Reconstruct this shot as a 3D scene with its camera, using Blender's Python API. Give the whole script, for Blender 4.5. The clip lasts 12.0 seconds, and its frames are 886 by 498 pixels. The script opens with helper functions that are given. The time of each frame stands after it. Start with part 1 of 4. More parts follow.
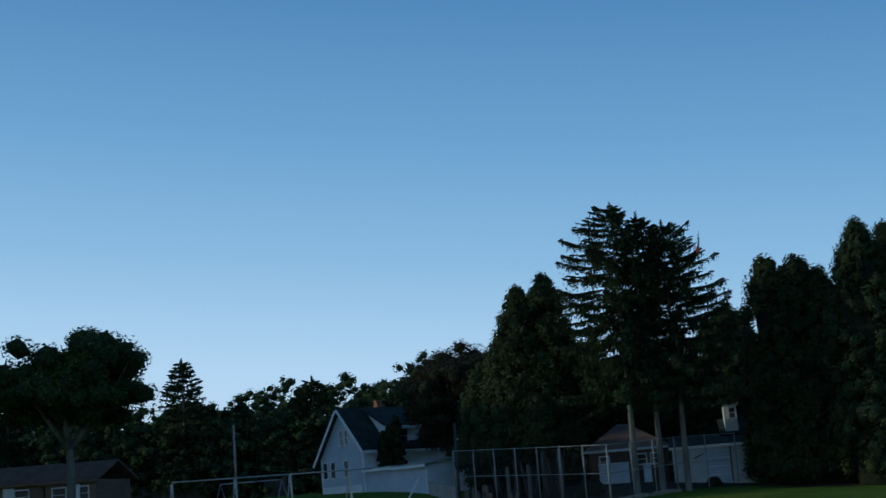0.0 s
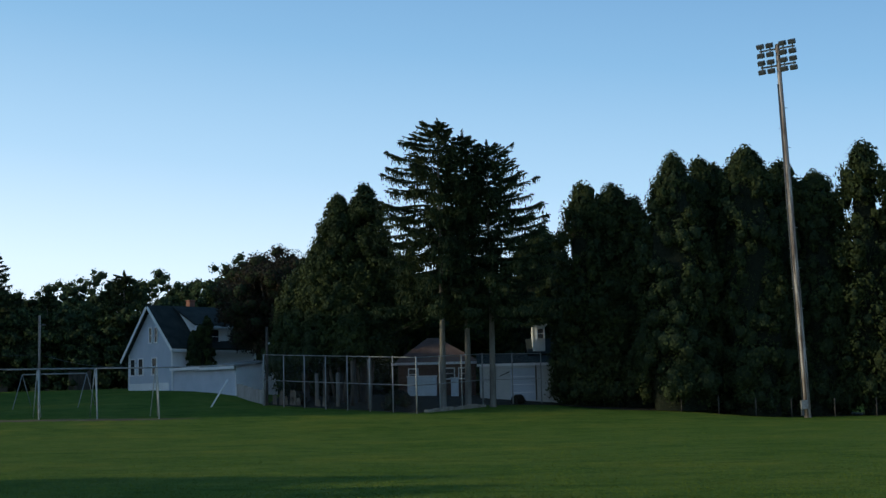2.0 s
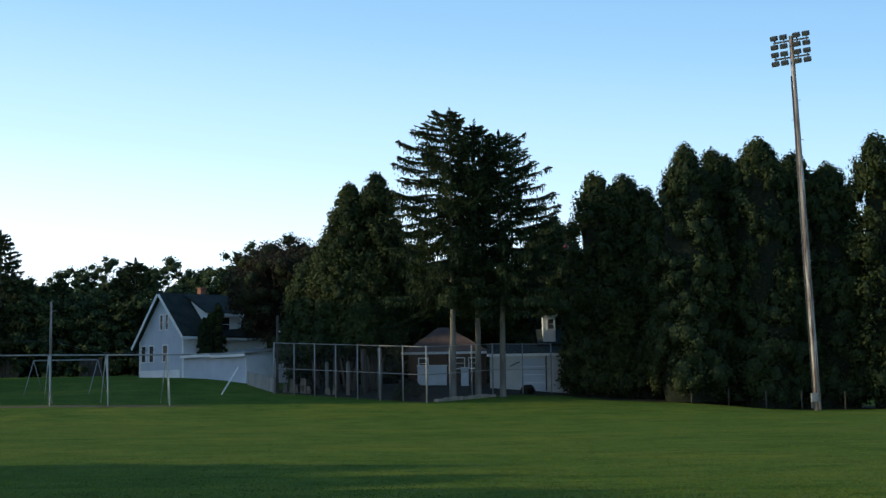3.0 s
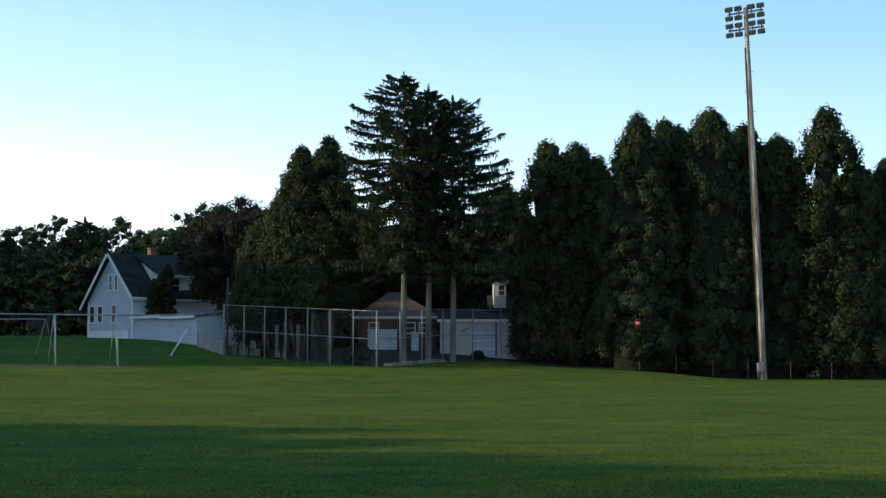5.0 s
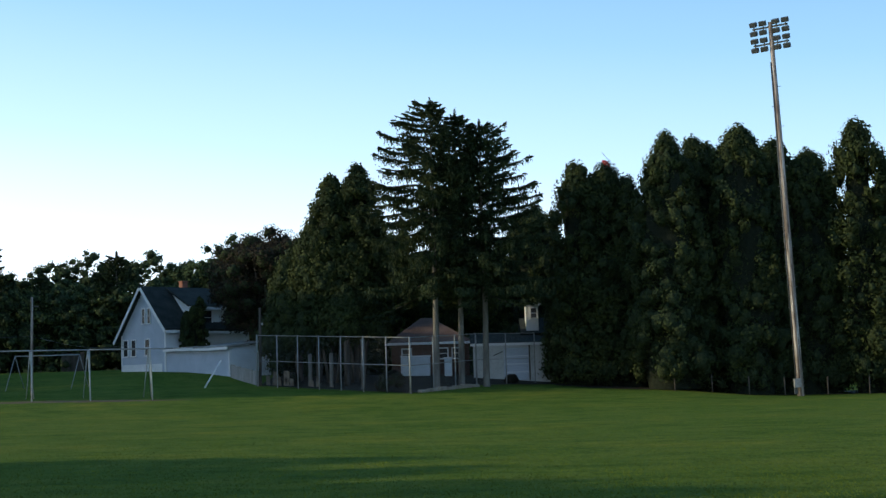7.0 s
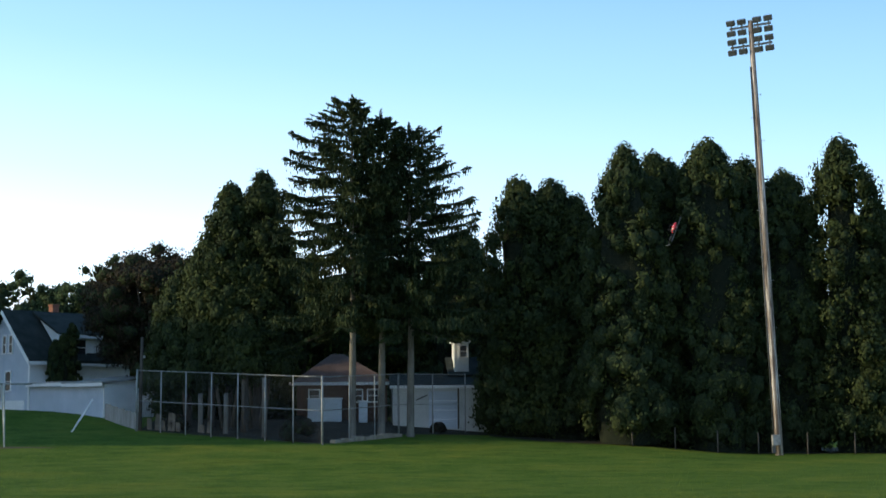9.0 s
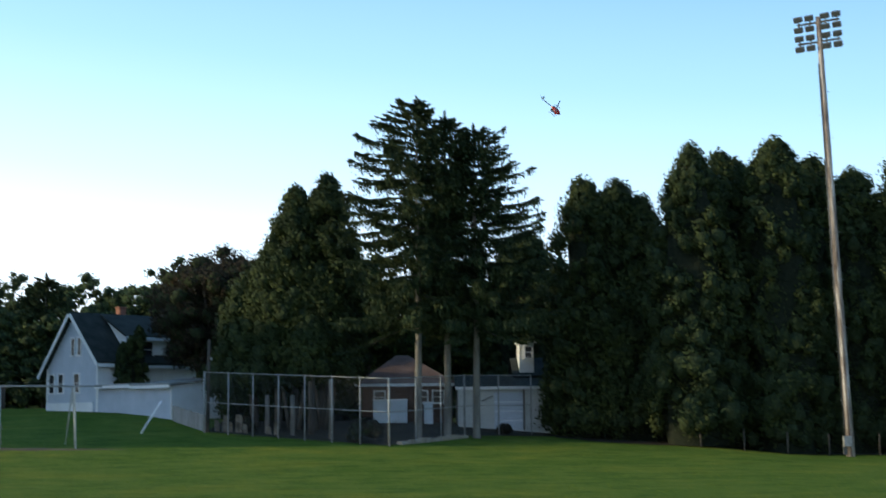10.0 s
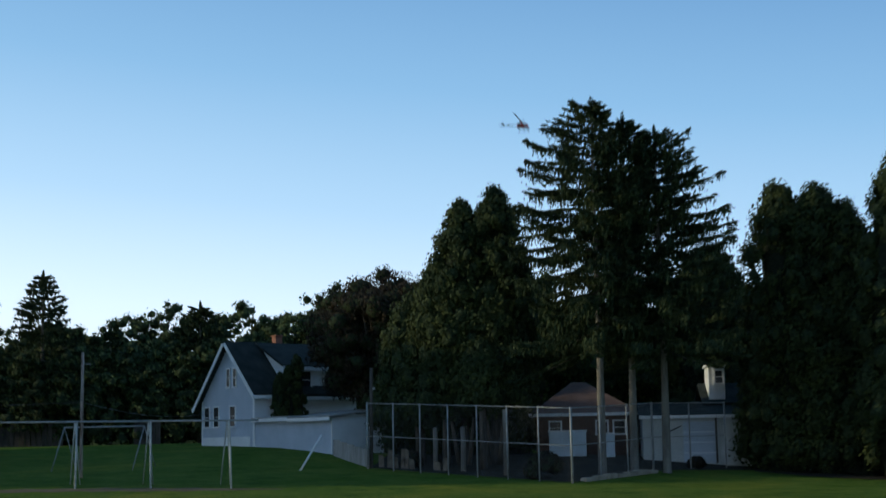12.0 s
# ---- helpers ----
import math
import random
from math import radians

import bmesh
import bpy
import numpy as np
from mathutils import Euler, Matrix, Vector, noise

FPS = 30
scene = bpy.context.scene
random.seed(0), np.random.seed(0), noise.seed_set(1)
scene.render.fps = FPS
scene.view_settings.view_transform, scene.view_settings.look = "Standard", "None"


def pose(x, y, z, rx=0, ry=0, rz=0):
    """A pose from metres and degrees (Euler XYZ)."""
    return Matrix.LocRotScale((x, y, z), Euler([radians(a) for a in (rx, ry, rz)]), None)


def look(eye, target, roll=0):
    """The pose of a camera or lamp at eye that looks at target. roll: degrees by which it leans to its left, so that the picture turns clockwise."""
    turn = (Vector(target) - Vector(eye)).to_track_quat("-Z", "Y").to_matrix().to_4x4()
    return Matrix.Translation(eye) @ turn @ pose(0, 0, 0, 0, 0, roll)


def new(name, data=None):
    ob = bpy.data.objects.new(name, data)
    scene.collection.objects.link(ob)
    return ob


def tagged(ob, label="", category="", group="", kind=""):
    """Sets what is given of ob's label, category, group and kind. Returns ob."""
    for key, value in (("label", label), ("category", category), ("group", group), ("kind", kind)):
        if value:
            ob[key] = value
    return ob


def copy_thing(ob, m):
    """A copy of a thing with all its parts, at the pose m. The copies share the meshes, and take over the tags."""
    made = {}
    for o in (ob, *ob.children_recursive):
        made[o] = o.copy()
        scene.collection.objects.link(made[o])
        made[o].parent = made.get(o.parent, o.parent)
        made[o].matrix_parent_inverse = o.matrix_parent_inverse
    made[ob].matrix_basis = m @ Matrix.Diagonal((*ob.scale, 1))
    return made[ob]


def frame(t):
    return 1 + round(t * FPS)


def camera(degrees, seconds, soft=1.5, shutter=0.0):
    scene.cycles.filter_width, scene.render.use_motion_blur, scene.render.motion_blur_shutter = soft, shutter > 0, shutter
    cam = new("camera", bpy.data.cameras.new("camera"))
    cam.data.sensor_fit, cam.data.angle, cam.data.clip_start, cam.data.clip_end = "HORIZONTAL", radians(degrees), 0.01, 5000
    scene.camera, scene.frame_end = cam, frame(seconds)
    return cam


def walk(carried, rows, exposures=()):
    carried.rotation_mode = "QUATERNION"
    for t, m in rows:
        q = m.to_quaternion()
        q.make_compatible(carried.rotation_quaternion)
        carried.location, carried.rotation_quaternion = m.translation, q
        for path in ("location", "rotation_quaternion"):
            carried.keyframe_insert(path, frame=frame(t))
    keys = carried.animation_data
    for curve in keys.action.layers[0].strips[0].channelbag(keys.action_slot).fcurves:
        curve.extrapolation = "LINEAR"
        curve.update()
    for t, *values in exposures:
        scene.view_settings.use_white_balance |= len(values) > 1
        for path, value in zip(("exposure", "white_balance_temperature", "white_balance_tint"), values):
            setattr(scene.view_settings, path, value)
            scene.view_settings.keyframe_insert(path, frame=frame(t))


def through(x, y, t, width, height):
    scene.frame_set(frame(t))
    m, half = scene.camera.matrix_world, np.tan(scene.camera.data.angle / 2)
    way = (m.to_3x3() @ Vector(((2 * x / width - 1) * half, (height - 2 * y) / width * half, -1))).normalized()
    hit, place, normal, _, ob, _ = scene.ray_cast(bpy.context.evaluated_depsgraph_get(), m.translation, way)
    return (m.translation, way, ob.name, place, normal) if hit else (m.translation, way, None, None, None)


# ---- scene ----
cam = camera(35.0, 12.0, soft=1.4, shutter=0.35)
# seconds, eye x, y, z, heading to the left, pitch up, roll (degrees)
PATH = [
    (0, 0.00, 0.00, 1.70, 8.497, 10.124, -4.467),
    (0.5, 0.00, 0.00, 1.70, 6.710, 10.382, -2.896),
    (1, 0.00, 0.00, 1.70, 4.960, 10.019, -1.949),
    (1.5, 0.00, 0.00, 1.70, 2.613, 7.407, -0.864),
    (2, 0.00, 0.00, 1.70, 1.374, 6.087, -1.312),
    (2.5, 0.00, 0.00, 1.70, 1.790, 5.608, -0.734),
    (2.7, 0.00, 0.00, 1.70, 1.981, 5.675, -0.783),
    (4.3, 0.00, 0.00, 1.70, 0.378, 5.494, -0.946),
    (4.5, 0.00, 0.00, 1.70, 0.449, 4.988, -0.790),
    (5, 0.00, 0.00, 1.70, -0.116, 4.236, 0.017),
    (5.5, 0.00, 0.00, 1.70, 0.000, 4.095, 0.000),
    (6, 0.00, 0.00, 1.70, 0.459, 4.113, -1.611),
    (6.5, 0.00, 0.00, 1.70, 0.901, 4.622, -1.736),
    (6.7, 0.00, 0.00, 1.70, 1.142, 4.951, -1.591),
    (8.3, -1.54, 8.52, 2.14, -1.085, 7.314, -0.348),
    (8.5, -1.96, 11.34, 2.20, -2.374, 8.532, -0.545),
    (9, -1.89, 14.35, 2.32, -3.326, 6.725, -0.429),
    (9.5, -1.94, 14.38, 2.32, -2.766, 5.648, -0.466),
    (10, -2.32, 14.50, 2.40, -0.970, 6.742, -0.516),
    (10.5, -2.89, 14.46, 2.41, 1.568, 9.192, -0.968),
    (11, -2.90, 14.45, 2.41, 3.395, 9.444, -0.913),
    (11.5, -2.87, 14.47, 2.38, 5.256, 9.710, -0.957),
    (12, -3.77, 21.42, 2.68, 5.189, 7.960, -1.034),
]


def aim(x, y, z, yaw, pitch, roll):
    return pose(x, y, z, 90 + pitch, 0, yaw) @ pose(0, 0, 0, 0, 0, roll)


EXPOSURES = [
    (0.0, -0.98, 5300, -4), (0.5, -0.95, 5300, -4), (1.0, -0.96, 5450, -4), (1.5, -0.78, 5800, -3), (2.0, -0.40, 6150, 2), (2.5, -0.07, 6450, 4), (2.7, -0.02, 6450, 4),
    (4.3, 0.12, 6450, 4), (4.5, 0.12, 6450, 4), (5.0, 0.18, 6550, 4), (5.5, 0.18, 6550, 4), (6.0, 0.14, 6550, 4), (6.7, 0.10, 6450, 4), (8.3, 0.2, 6650, 4),
    (9.0, 0.36, 6600, 4), (9.5, 0.45, 6600, 4), (10.0, 0.40, 6600, 4), (10.5, 0.02, 6450, 6), (11.0, -0.16, 6350, 4), (11.5, -0.32, 6150, 3), (12.0, -0.37, 6150, 3)]
walk(cam, [(t, aim(*p)) for t, *p in PATH], EXPOSURES)

# ---- sky and sun ----
SUN_AZ, SUN_EL = 264.0, 17.0          # degrees clockwise from +y, and above the horizon
world = bpy.data.worlds.new("sky")
scene.world = world
world.use_nodes = True
nt = world.node_tree
sky = nt.nodes.new("ShaderNodeTexSky")
sky.sky_type = "NISHITA"
sky.sun_disc = False
sky.sun_elevation = radians(SUN_EL)
sky.sun_rotation = radians(SUN_AZ)
sky.altitude = 200
sky.air_density, sky.dust_density, sky.ozone_density = 1.0, 0.6, 1.6
bg = nt.nodes["Background"]
bg.inputs["Strength"].default_value = 1.0
# the clear evening sky pales towards the horizon
tc = nt.nodes.new("ShaderNodeTexCoord")
sep = nt.nodes.new("ShaderNodeSeparateXYZ")
nt.links.new(tc.outputs["Generated"], sep.inputs["Vector"])
pale = nt.nodes.new("ShaderNodeValToRGB")
for at, col in ((0.0, (1.50, 1.55, 1.72)), (0.07, (1.22, 1.40, 1.66)), (0.15, (0.74, 1.04, 1.40)), (0.24, (0.43, 0.75, 1.16)), (0.36, (0.21, 0.45, 0.86)), (1.0, (0.10, 0.23, 0.48))):
    e = pale.color_ramp.elements.new(at) if at not in (0.0, 1.0) else pale.color_ramp.elements[-int(at)]
    e.color = (*col, 1)
lean = nt.nodes.new("ShaderNodeMath")     # paler on the sun's side
lean.operation = "MULTIPLY_ADD"
lean.inputs[1].default_value = 0.10
nt.links.new(sep.outputs["X"], lean.inputs[0])
nt.links.new(sep.outputs["Z"], lean.inputs[2])
nt.links.new(lean.outputs["Value"], pale.inputs["Fac"])
dim = nt.nodes.new("ShaderNodeMix")
dim.data_type, dim.blend_type = "RGBA", "MULTIPLY"
dim.inputs["Factor"].default_value = 1.0
dim.inputs["B"].default_value = (0.10, 0.10, 0.10, 1)
nt.links.new(sky.outputs["Color"], dim.inputs["A"])
both = nt.nodes.new("ShaderNodeMix")
both.data_type = "RGBA"
both.inputs["Factor"].default_value = 0.85
nt.links.new(dim.outputs["Result"], both.inputs["A"])
nt.links.new(pale.outputs["Color"], both.inputs["B"])
nt.links.new(both.outputs["Result"], bg.inputs["Color"])
sun = new("sun", bpy.data.lights.new("sun", "SUN"))
sun.data.energy, sun.data.angle, sun.data.color = 3.4, radians(0.7), (1.0, 0.86, 0.58)
az, el = radians(SUN_AZ), radians(SUN_EL)
SUN_DIR = Vector((math.sin(az) * math.cos(el), math.cos(az) * math.cos(el), math.sin(el)))
sun.matrix_world = look(SUN_DIR * 300, (0, 0, 0))


# ---- materials ----
def mat_base(name, rough=0.8, metal=0.0):
    m = bpy.data.materials.new(name)
    m.use_nodes = True
    b = m.node_tree.nodes["Principled BSDF"]
    b.inputs["Roughness"].default_value = rough
    b.inputs["Metallic"].default_value = metal
    return m, m.node_tree, b


def noise_node(tree, scale, detail=4.0, rough=0.6, stretch=(1, 1, 1)):
    tc = tree.nodes.new("ShaderNodeTexCoord")
    mp = tree.nodes.new("ShaderNodeMapping")
    mp.inputs["Scale"].default_value = stretch
    n = tree.nodes.new("ShaderNodeTexNoise")
    n.inputs["Scale"].default_value, n.inputs["Detail"].default_value, n.inputs["Roughness"].default_value = scale, detail, rough
    tree.links.new(tc.outputs["Object"], mp.inputs["Vector"])
    tree.links.new(mp.outputs["Vector"], n.inputs["Vector"])
    return n


def ramp(tree, source, stops):
    r = tree.nodes.new("ShaderNodeValToRGB")
    while len(r.color_ramp.elements) < len(stops):
        r.color_ramp.elements.new(0.5)
    for e, (p, c) in zip(r.color_ramp.elements, stops):
        e.position, e.color = p, (*c, 1)
    tree.links.new(source, r.inputs["Fac"])
    return r


def mixed(tree, a, b, fac, mode="MIX"):
    m = tree.nodes.new("ShaderNodeMix")
    m.data_type, m.blend_type = "RGBA", mode
    tree.links.new(a, m.inputs["A"])
    tree.links.new(b, m.inputs["B"])
    if isinstance(fac, float):
        m.inputs["Factor"].default_value = fac
    else:
        tree.links.new(fac, m.inputs["Factor"])
    return m.outputs["Result"]


def bumped(tree, bsdf, height, strength, distance):
    b = tree.nodes.new("ShaderNodeBump")
    b.inputs["Strength"].default_value, b.inputs["Distance"].default_value = strength, distance
    tree.links.new(height, b.inputs["Height"])
    tree.links.new(b.outputs["Normal"], bsdf.inputs["Normal"])


def mat_surface(name, lo, hi, scale=3.0, rough=0.8, metal=0.0, stretch=(1, 1, 1), fine=40.0, bump=0.3, dist=0.01):
    """Two scales of tone between two colours, and fine relief."""
    m, tree, b = mat_base(name, rough, metal)
    big, small = noise_node(tree, scale, 5, 0.6, stretch), noise_node(tree, fine, 3, 0.6, stretch)
    r1 = ramp(tree, big.outputs["Fac"], [(0.3, lo), (0.7, hi)])
    r2 = ramp(tree, small.outputs["Fac"], [(0.3, (0.72, 0.72, 0.72)), (0.65, (1, 1, 1))])
    tree.links.new(mixed(tree, r1.outputs["Color"], r2.outputs["Color"], 1.0, "MULTIPLY"), b.inputs["Base Color"])
    if rough > 0.84:
        b.inputs["Specular IOR Level"].default_value = 0.1
    bumped(tree, b, small.outputs["Fac"], bump, dist)
    return m


def mat_leaf(name, dark, mid, light, rough=0.7, through=0.15, relief=0.25):
    """Foliage: each leaf its own tone, and two sizes of patches of tone; some light comes through."""
    m, tree, b = mat_base(name, rough)
    geo = tree.nodes.new("ShaderNodeNewGeometry")
    r = ramp(tree, geo.outputs["Random Per Island"], [(0.0, dark), (0.55, mid), (1.0, light)])
    col = r.outputs["Color"]
    for scale, lo, hi in ((0.45, (0.66, 0.72, 0.72), (1.30, 1.18, 0.95)), (1.7, (0.72, 0.74, 0.74), (1.32, 1.22, 1.0))):
        patch = tree.nodes.new("ShaderNodeTexNoise")
        patch.inputs["Scale"].default_value, patch.inputs["Detail"].default_value = scale, 3
        tree.links.new(geo.outputs["Position"], patch.inputs["Vector"])
        r2 = ramp(tree, patch.outputs["Fac"], [(0.34, lo), (0.66, hi)])
        col = mixed(tree, col, r2.outputs["Color"], 1.0, "MULTIPLY")
    tree.links.new(col, b.inputs["Base Color"])
    b.inputs["Specular IOR Level"].default_value = 0.1
    bumped(tree, b, noise_node(tree, 7.0, 4, 0.75).outputs["Fac"], relief, 0.2)
    tr = tree.nodes.new("ShaderNodeBsdfTranslucent")
    tree.links.new(col, tr.inputs["Color"])
    mx = tree.nodes.new("ShaderNodeMixShader")
    mx.inputs["Fac"].default_value = through
    tree.links.new(b.outputs["BSDF"], mx.inputs[1])
    tree.links.new(tr.outputs["BSDF"], mx.inputs[2])
    tree.links.new(mx.outputs["Shader"], tree.nodes["Material Output"].inputs["Surface"])
    return m


def mat_plain(name, col, rough=0.5, metal=0.0):
    return mat_surface(name, tuple(c * 0.85 for c in col), col, 2.0, rough, metal, bump=0.1)


def mat_timber():
    """Pole timber: grey streaks down the grain, pale bare strips, dark splits."""
    m, tree, b = mat_base("weathered_pole_timber", 0.9)
    b.inputs["Specular IOR Level"].default_value = 0.1
    streak = noise_node(tree, 5.0, 4, 0.65, (2.2, 2.2, 0.09))
    blot = noise_node(tree, 1.1, 4, 0.6, (1.6, 1.6, 0.55))
    grain = noise_node(tree, 45.0, 3, 0.6, (1, 1, 0.06))
    c1 = ramp(tree, streak.outputs["Fac"], [(0.34, (0.055, 0.045, 0.04)), (0.44, (0.24, 0.19, 0.16)), (0.56, (0.42, 0.36, 0.32)), (0.66, (0.74, 0.70, 0.66))])
    c2 = ramp(tree, blot.outputs["Fac"], [(0.35, (0.62, 0.55, 0.52)), (0.62, (1.1, 1.08, 1.06))])
    c3 = ramp(tree, grain.outputs["Fac"], [(0.3, (0.65, 0.65, 0.65)), (0.6, (1, 1, 1))])
    col = mixed(tree, c1.outputs["Color"], c2.outputs["Color"], 1.0, "MULTIPLY")
    tree.links.new(mixed(tree, col, c3.outputs["Color"], 0.8, "MULTIPLY"), b.inputs["Base Color"])
    bumped(tree, b, streak.outputs["Fac"], 0.7, 0.03)
    return m


SPRUCE = mat_leaf("spruce_needles", (0.026, 0.042, 0.026), (0.040, 0.060, 0.034), (0.066, 0.084, 0.044))
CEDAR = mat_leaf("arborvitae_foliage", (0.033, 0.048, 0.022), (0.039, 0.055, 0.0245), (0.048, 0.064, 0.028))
MAPLE = mat_leaf("dark_maple_leaves", (0.016, 0.016, 0.014), (0.03, 0.026, 0.022), (0.05, 0.04, 0.032))
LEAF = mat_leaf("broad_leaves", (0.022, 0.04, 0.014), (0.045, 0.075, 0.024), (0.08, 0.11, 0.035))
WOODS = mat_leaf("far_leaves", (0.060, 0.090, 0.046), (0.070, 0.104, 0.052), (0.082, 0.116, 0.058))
STEMBARK = mat_surface("stem_bark", (0.07, 0.058, 0.045), (0.15, 0.125, 0.10), 2.5, 0.9, stretch=(1, 1, 0.25), fine=22, bump=0.8, dist=0.04)
BARK = mat_surface("bark", (0.12, 0.105, 0.09), (0.25, 0.225, 0.19), 2.5, 0.9, stretch=(1, 1, 0.25), fine=22, bump=0.8, dist=0.04)
# core colour stands in for the shade deep inside the crowns
CORE_SHADE = mat_surface("crown_core_shade", (0.014, 0.018, 0.012), (0.028, 0.033, 0.02), 4, 0.95, fine=14, bump=1.0, dist=0.1)
# leaf colour darkened for the shade between and behind the leaves
INNER = mat_surface("inner_leaf_shade", (0.03, 0.042, 0.02), (0.052, 0.068, 0.032), 3, 0.95, fine=9, bump=1.0, dist=0.2)
WIRE = mat_surface("dull_wire", (0.12, 0.125, 0.13), (0.2, 0.2, 0.21), 4, 0.7, 0.2, bump=0.05)
DARKBARK = mat_surface("dark_bark", (0.05, 0.045, 0.038), (0.12, 0.1, 0.085), 2.5, 0.9, stretch=(1, 1, 0.25), fine=22, bump=0.8, dist=0.04)
TIMBER = mat_timber()
PLANK = mat_surface("weathered_board", (0.25, 0.23, 0.21), (0.42, 0.4, 0.38), 2, 0.85, stretch=(1, 1, 0.2), fine=30, bump=0.4)
GALV = mat_surface("galvanised_steel", (0.17, 0.17, 0.165), (0.34, 0.335, 0.32), 4, 0.55, 0.15, bump=0.1)
PALEPIPE = mat_surface("pale_painted_pipe", (0.34, 0.33, 0.29), (0.52, 0.50, 0.45), 4, 0.6, bump=0.1)
DARKSTEEL = mat_surface("dark_lamp_housing", (0.06, 0.065, 0.07), (0.12, 0.125, 0.13), 4, 0.5, 0.3, bump=0.1)
LENS = mat_surface("grey_lamp_glass", (0.05, 0.055, 0.06), (0.09, 0.095, 0.10), 6, 0.2, bump=0.05)
# white paint dimmed and blued for the shade on the gable side
SIDING = mat_surface("shade_blued_white_siding", (0.40, 0.45, 0.53), (0.50, 0.55, 0.63), 0.8, 0.6, bump=0.2)
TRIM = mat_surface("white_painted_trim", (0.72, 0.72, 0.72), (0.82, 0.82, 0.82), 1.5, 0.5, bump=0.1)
# white wall colour lowered to grey for the shade under the trees
GREYWALL = mat_surface("tree_shaded_white_wall", (0.42, 0.42, 0.40), (0.55, 0.55, 0.53), 0.9, 0.7, bump=0.2)
SHINGLE = mat_surface("dark_green_shingle", (0.018, 0.023, 0.021), (0.042, 0.048, 0.044), 1.2, 0.9, fine=25, bump=0.5, dist=0.02)
BROWNROOF = mat_surface("brown_shingle", (0.13, 0.082, 0.065), (0.20, 0.13, 0.105), 1.2, 0.9, fine=25, bump=0.5, dist=0.02)
BRICK = mat_surface("red_brick", (0.2, 0.09, 0.065), (0.34, 0.16, 0.11), 5, 0.9, fine=40, bump=0.4)
DARKBRICK = mat_surface("dark_brick", (0.09, 0.055, 0.042), (0.16, 0.095, 0.075), 5, 0.9, fine=40, bump=0.4)
# yard litter, and the dark under the row's overhanging foliage
SOIL = mat_surface("litter_and_shade_soil", (0.03, 0.025, 0.018), (0.07, 0.055, 0.038), 0.9, 0.95, fine=9, bump=0.8, dist=0.05)
TANBRICK = mat_surface("tan_brick", (0.16, 0.11, 0.08), (0.25, 0.175, 0.125), 5, 0.9, fine=40, bump=0.4)
GLASS = mat_surface("dark_window_glass", (0.02, 0.022, 0.025), (0.04, 0.042, 0.045), 1, 0.08, bump=0.02)
TANKPAINT = mat_surface("pale_blue_paint", (0.5, 0.58, 0.66), (0.62, 0.7, 0.78), 1.5, 0.6, bump=0.2)
SANDSTONE = mat_surface("pale_kerb_stone", (0.24, 0.19, 0.14), (0.36, 0.30, 0.23), 2, 0.9, bump=0.5)
TANBOARD = mat_surface("weathered_tan_board", (0.09, 0.07, 0.05), (0.24, 0.195, 0.145), 2.2, 0.9, bump=0.5)
RED = mat_plain("red_gloss_paint", (0.5, 0.035, 0.04), 0.25)
BLACK = mat_plain("black_carbon", (0.03, 0.03, 0.035), 0.4)
WHITE = mat_plain("white_gloss_paint", (0.8, 0.8, 0.8), 0.3)
CARPAINT = mat_plain("dark_red_car_paint", (0.2, 0.02, 0.024), 0.3)
GLASS.node_tree.nodes["Principled BSDF"].inputs["Specular IOR Level"].default_value = 0.12
BLADE = mat_plain("grey_blade", (0.12, 0.12, 0.13), 0.4)


def mat_grass():
    m, tree, b = mat_base("mown_grass", 0.9)
    b.inputs["Specular IOR Level"].default_value = 0.02
    tuft = noise_node(tree, 9.0, 6, 0.7)
    fine = noise_node(tree, 60.0, 3, 0.7)
    patch = noise_node(tree, 0.16, 4, 0.6)
    c1 = ramp(tree, tuft.outputs["Fac"], [(0.3, (0.050, 0.081, 0.0135)), (0.5, (0.092, 0.138, 0.022)), (0.72, (0.16, 0.192, 0.042))])
    c2 = ramp(tree, patch.outputs["Fac"], [(0.3, (0.75, 0.85, 0.7)), (0.5, (1, 1, 1)), (0.68, (1.42, 1.13, 1.0))])
    c3 = ramp(tree, fine.outputs["Fac"], [(0.3, (0.6, 0.6, 0.6)), (0.7, (1.2, 1.2, 1.2))])
    col = mixed(tree, c1.outputs["Color"], c2.outputs["Color"], 1.0, "MULTIPLY")
    col = mixed(tree, col, c3.outputs["Color"], 0.7, "MULTIPLY")
    worn = noise_node(tree, 0.9, 5, 0.7, (0.6, 1.0, 1.0))
    c4 = ramp(tree, worn.outputs["Fac"], [(0.34, (0.66, 0.74, 0.75)), (0.5, (1, 1, 1)), (0.66, (1.32, 1.12, 1.25))])
    col = mixed(tree, col, c4.outputs["Color"], 1.0, "MULTIPLY")
    tree.links.new(col, b.inputs["Base Color"])
    bumped(tree, b, tuft.outputs["Fac"], 0.9, 0.05)
    return m


GRASS = mat_grass()
BLADEGRASS = mat_leaf("grass_blades", (0.07, 0.102, 0.0125), (0.106, 0.147, 0.018), (0.15, 0.187, 0.028), 0.7, 0.2)
DIRT = mat_surface("bare_infield_soil", (0.10, 0.08, 0.045), (0.16, 0.125, 0.07), 0.8, 0.95, fine=15, bump=0.6, dist=0.03)


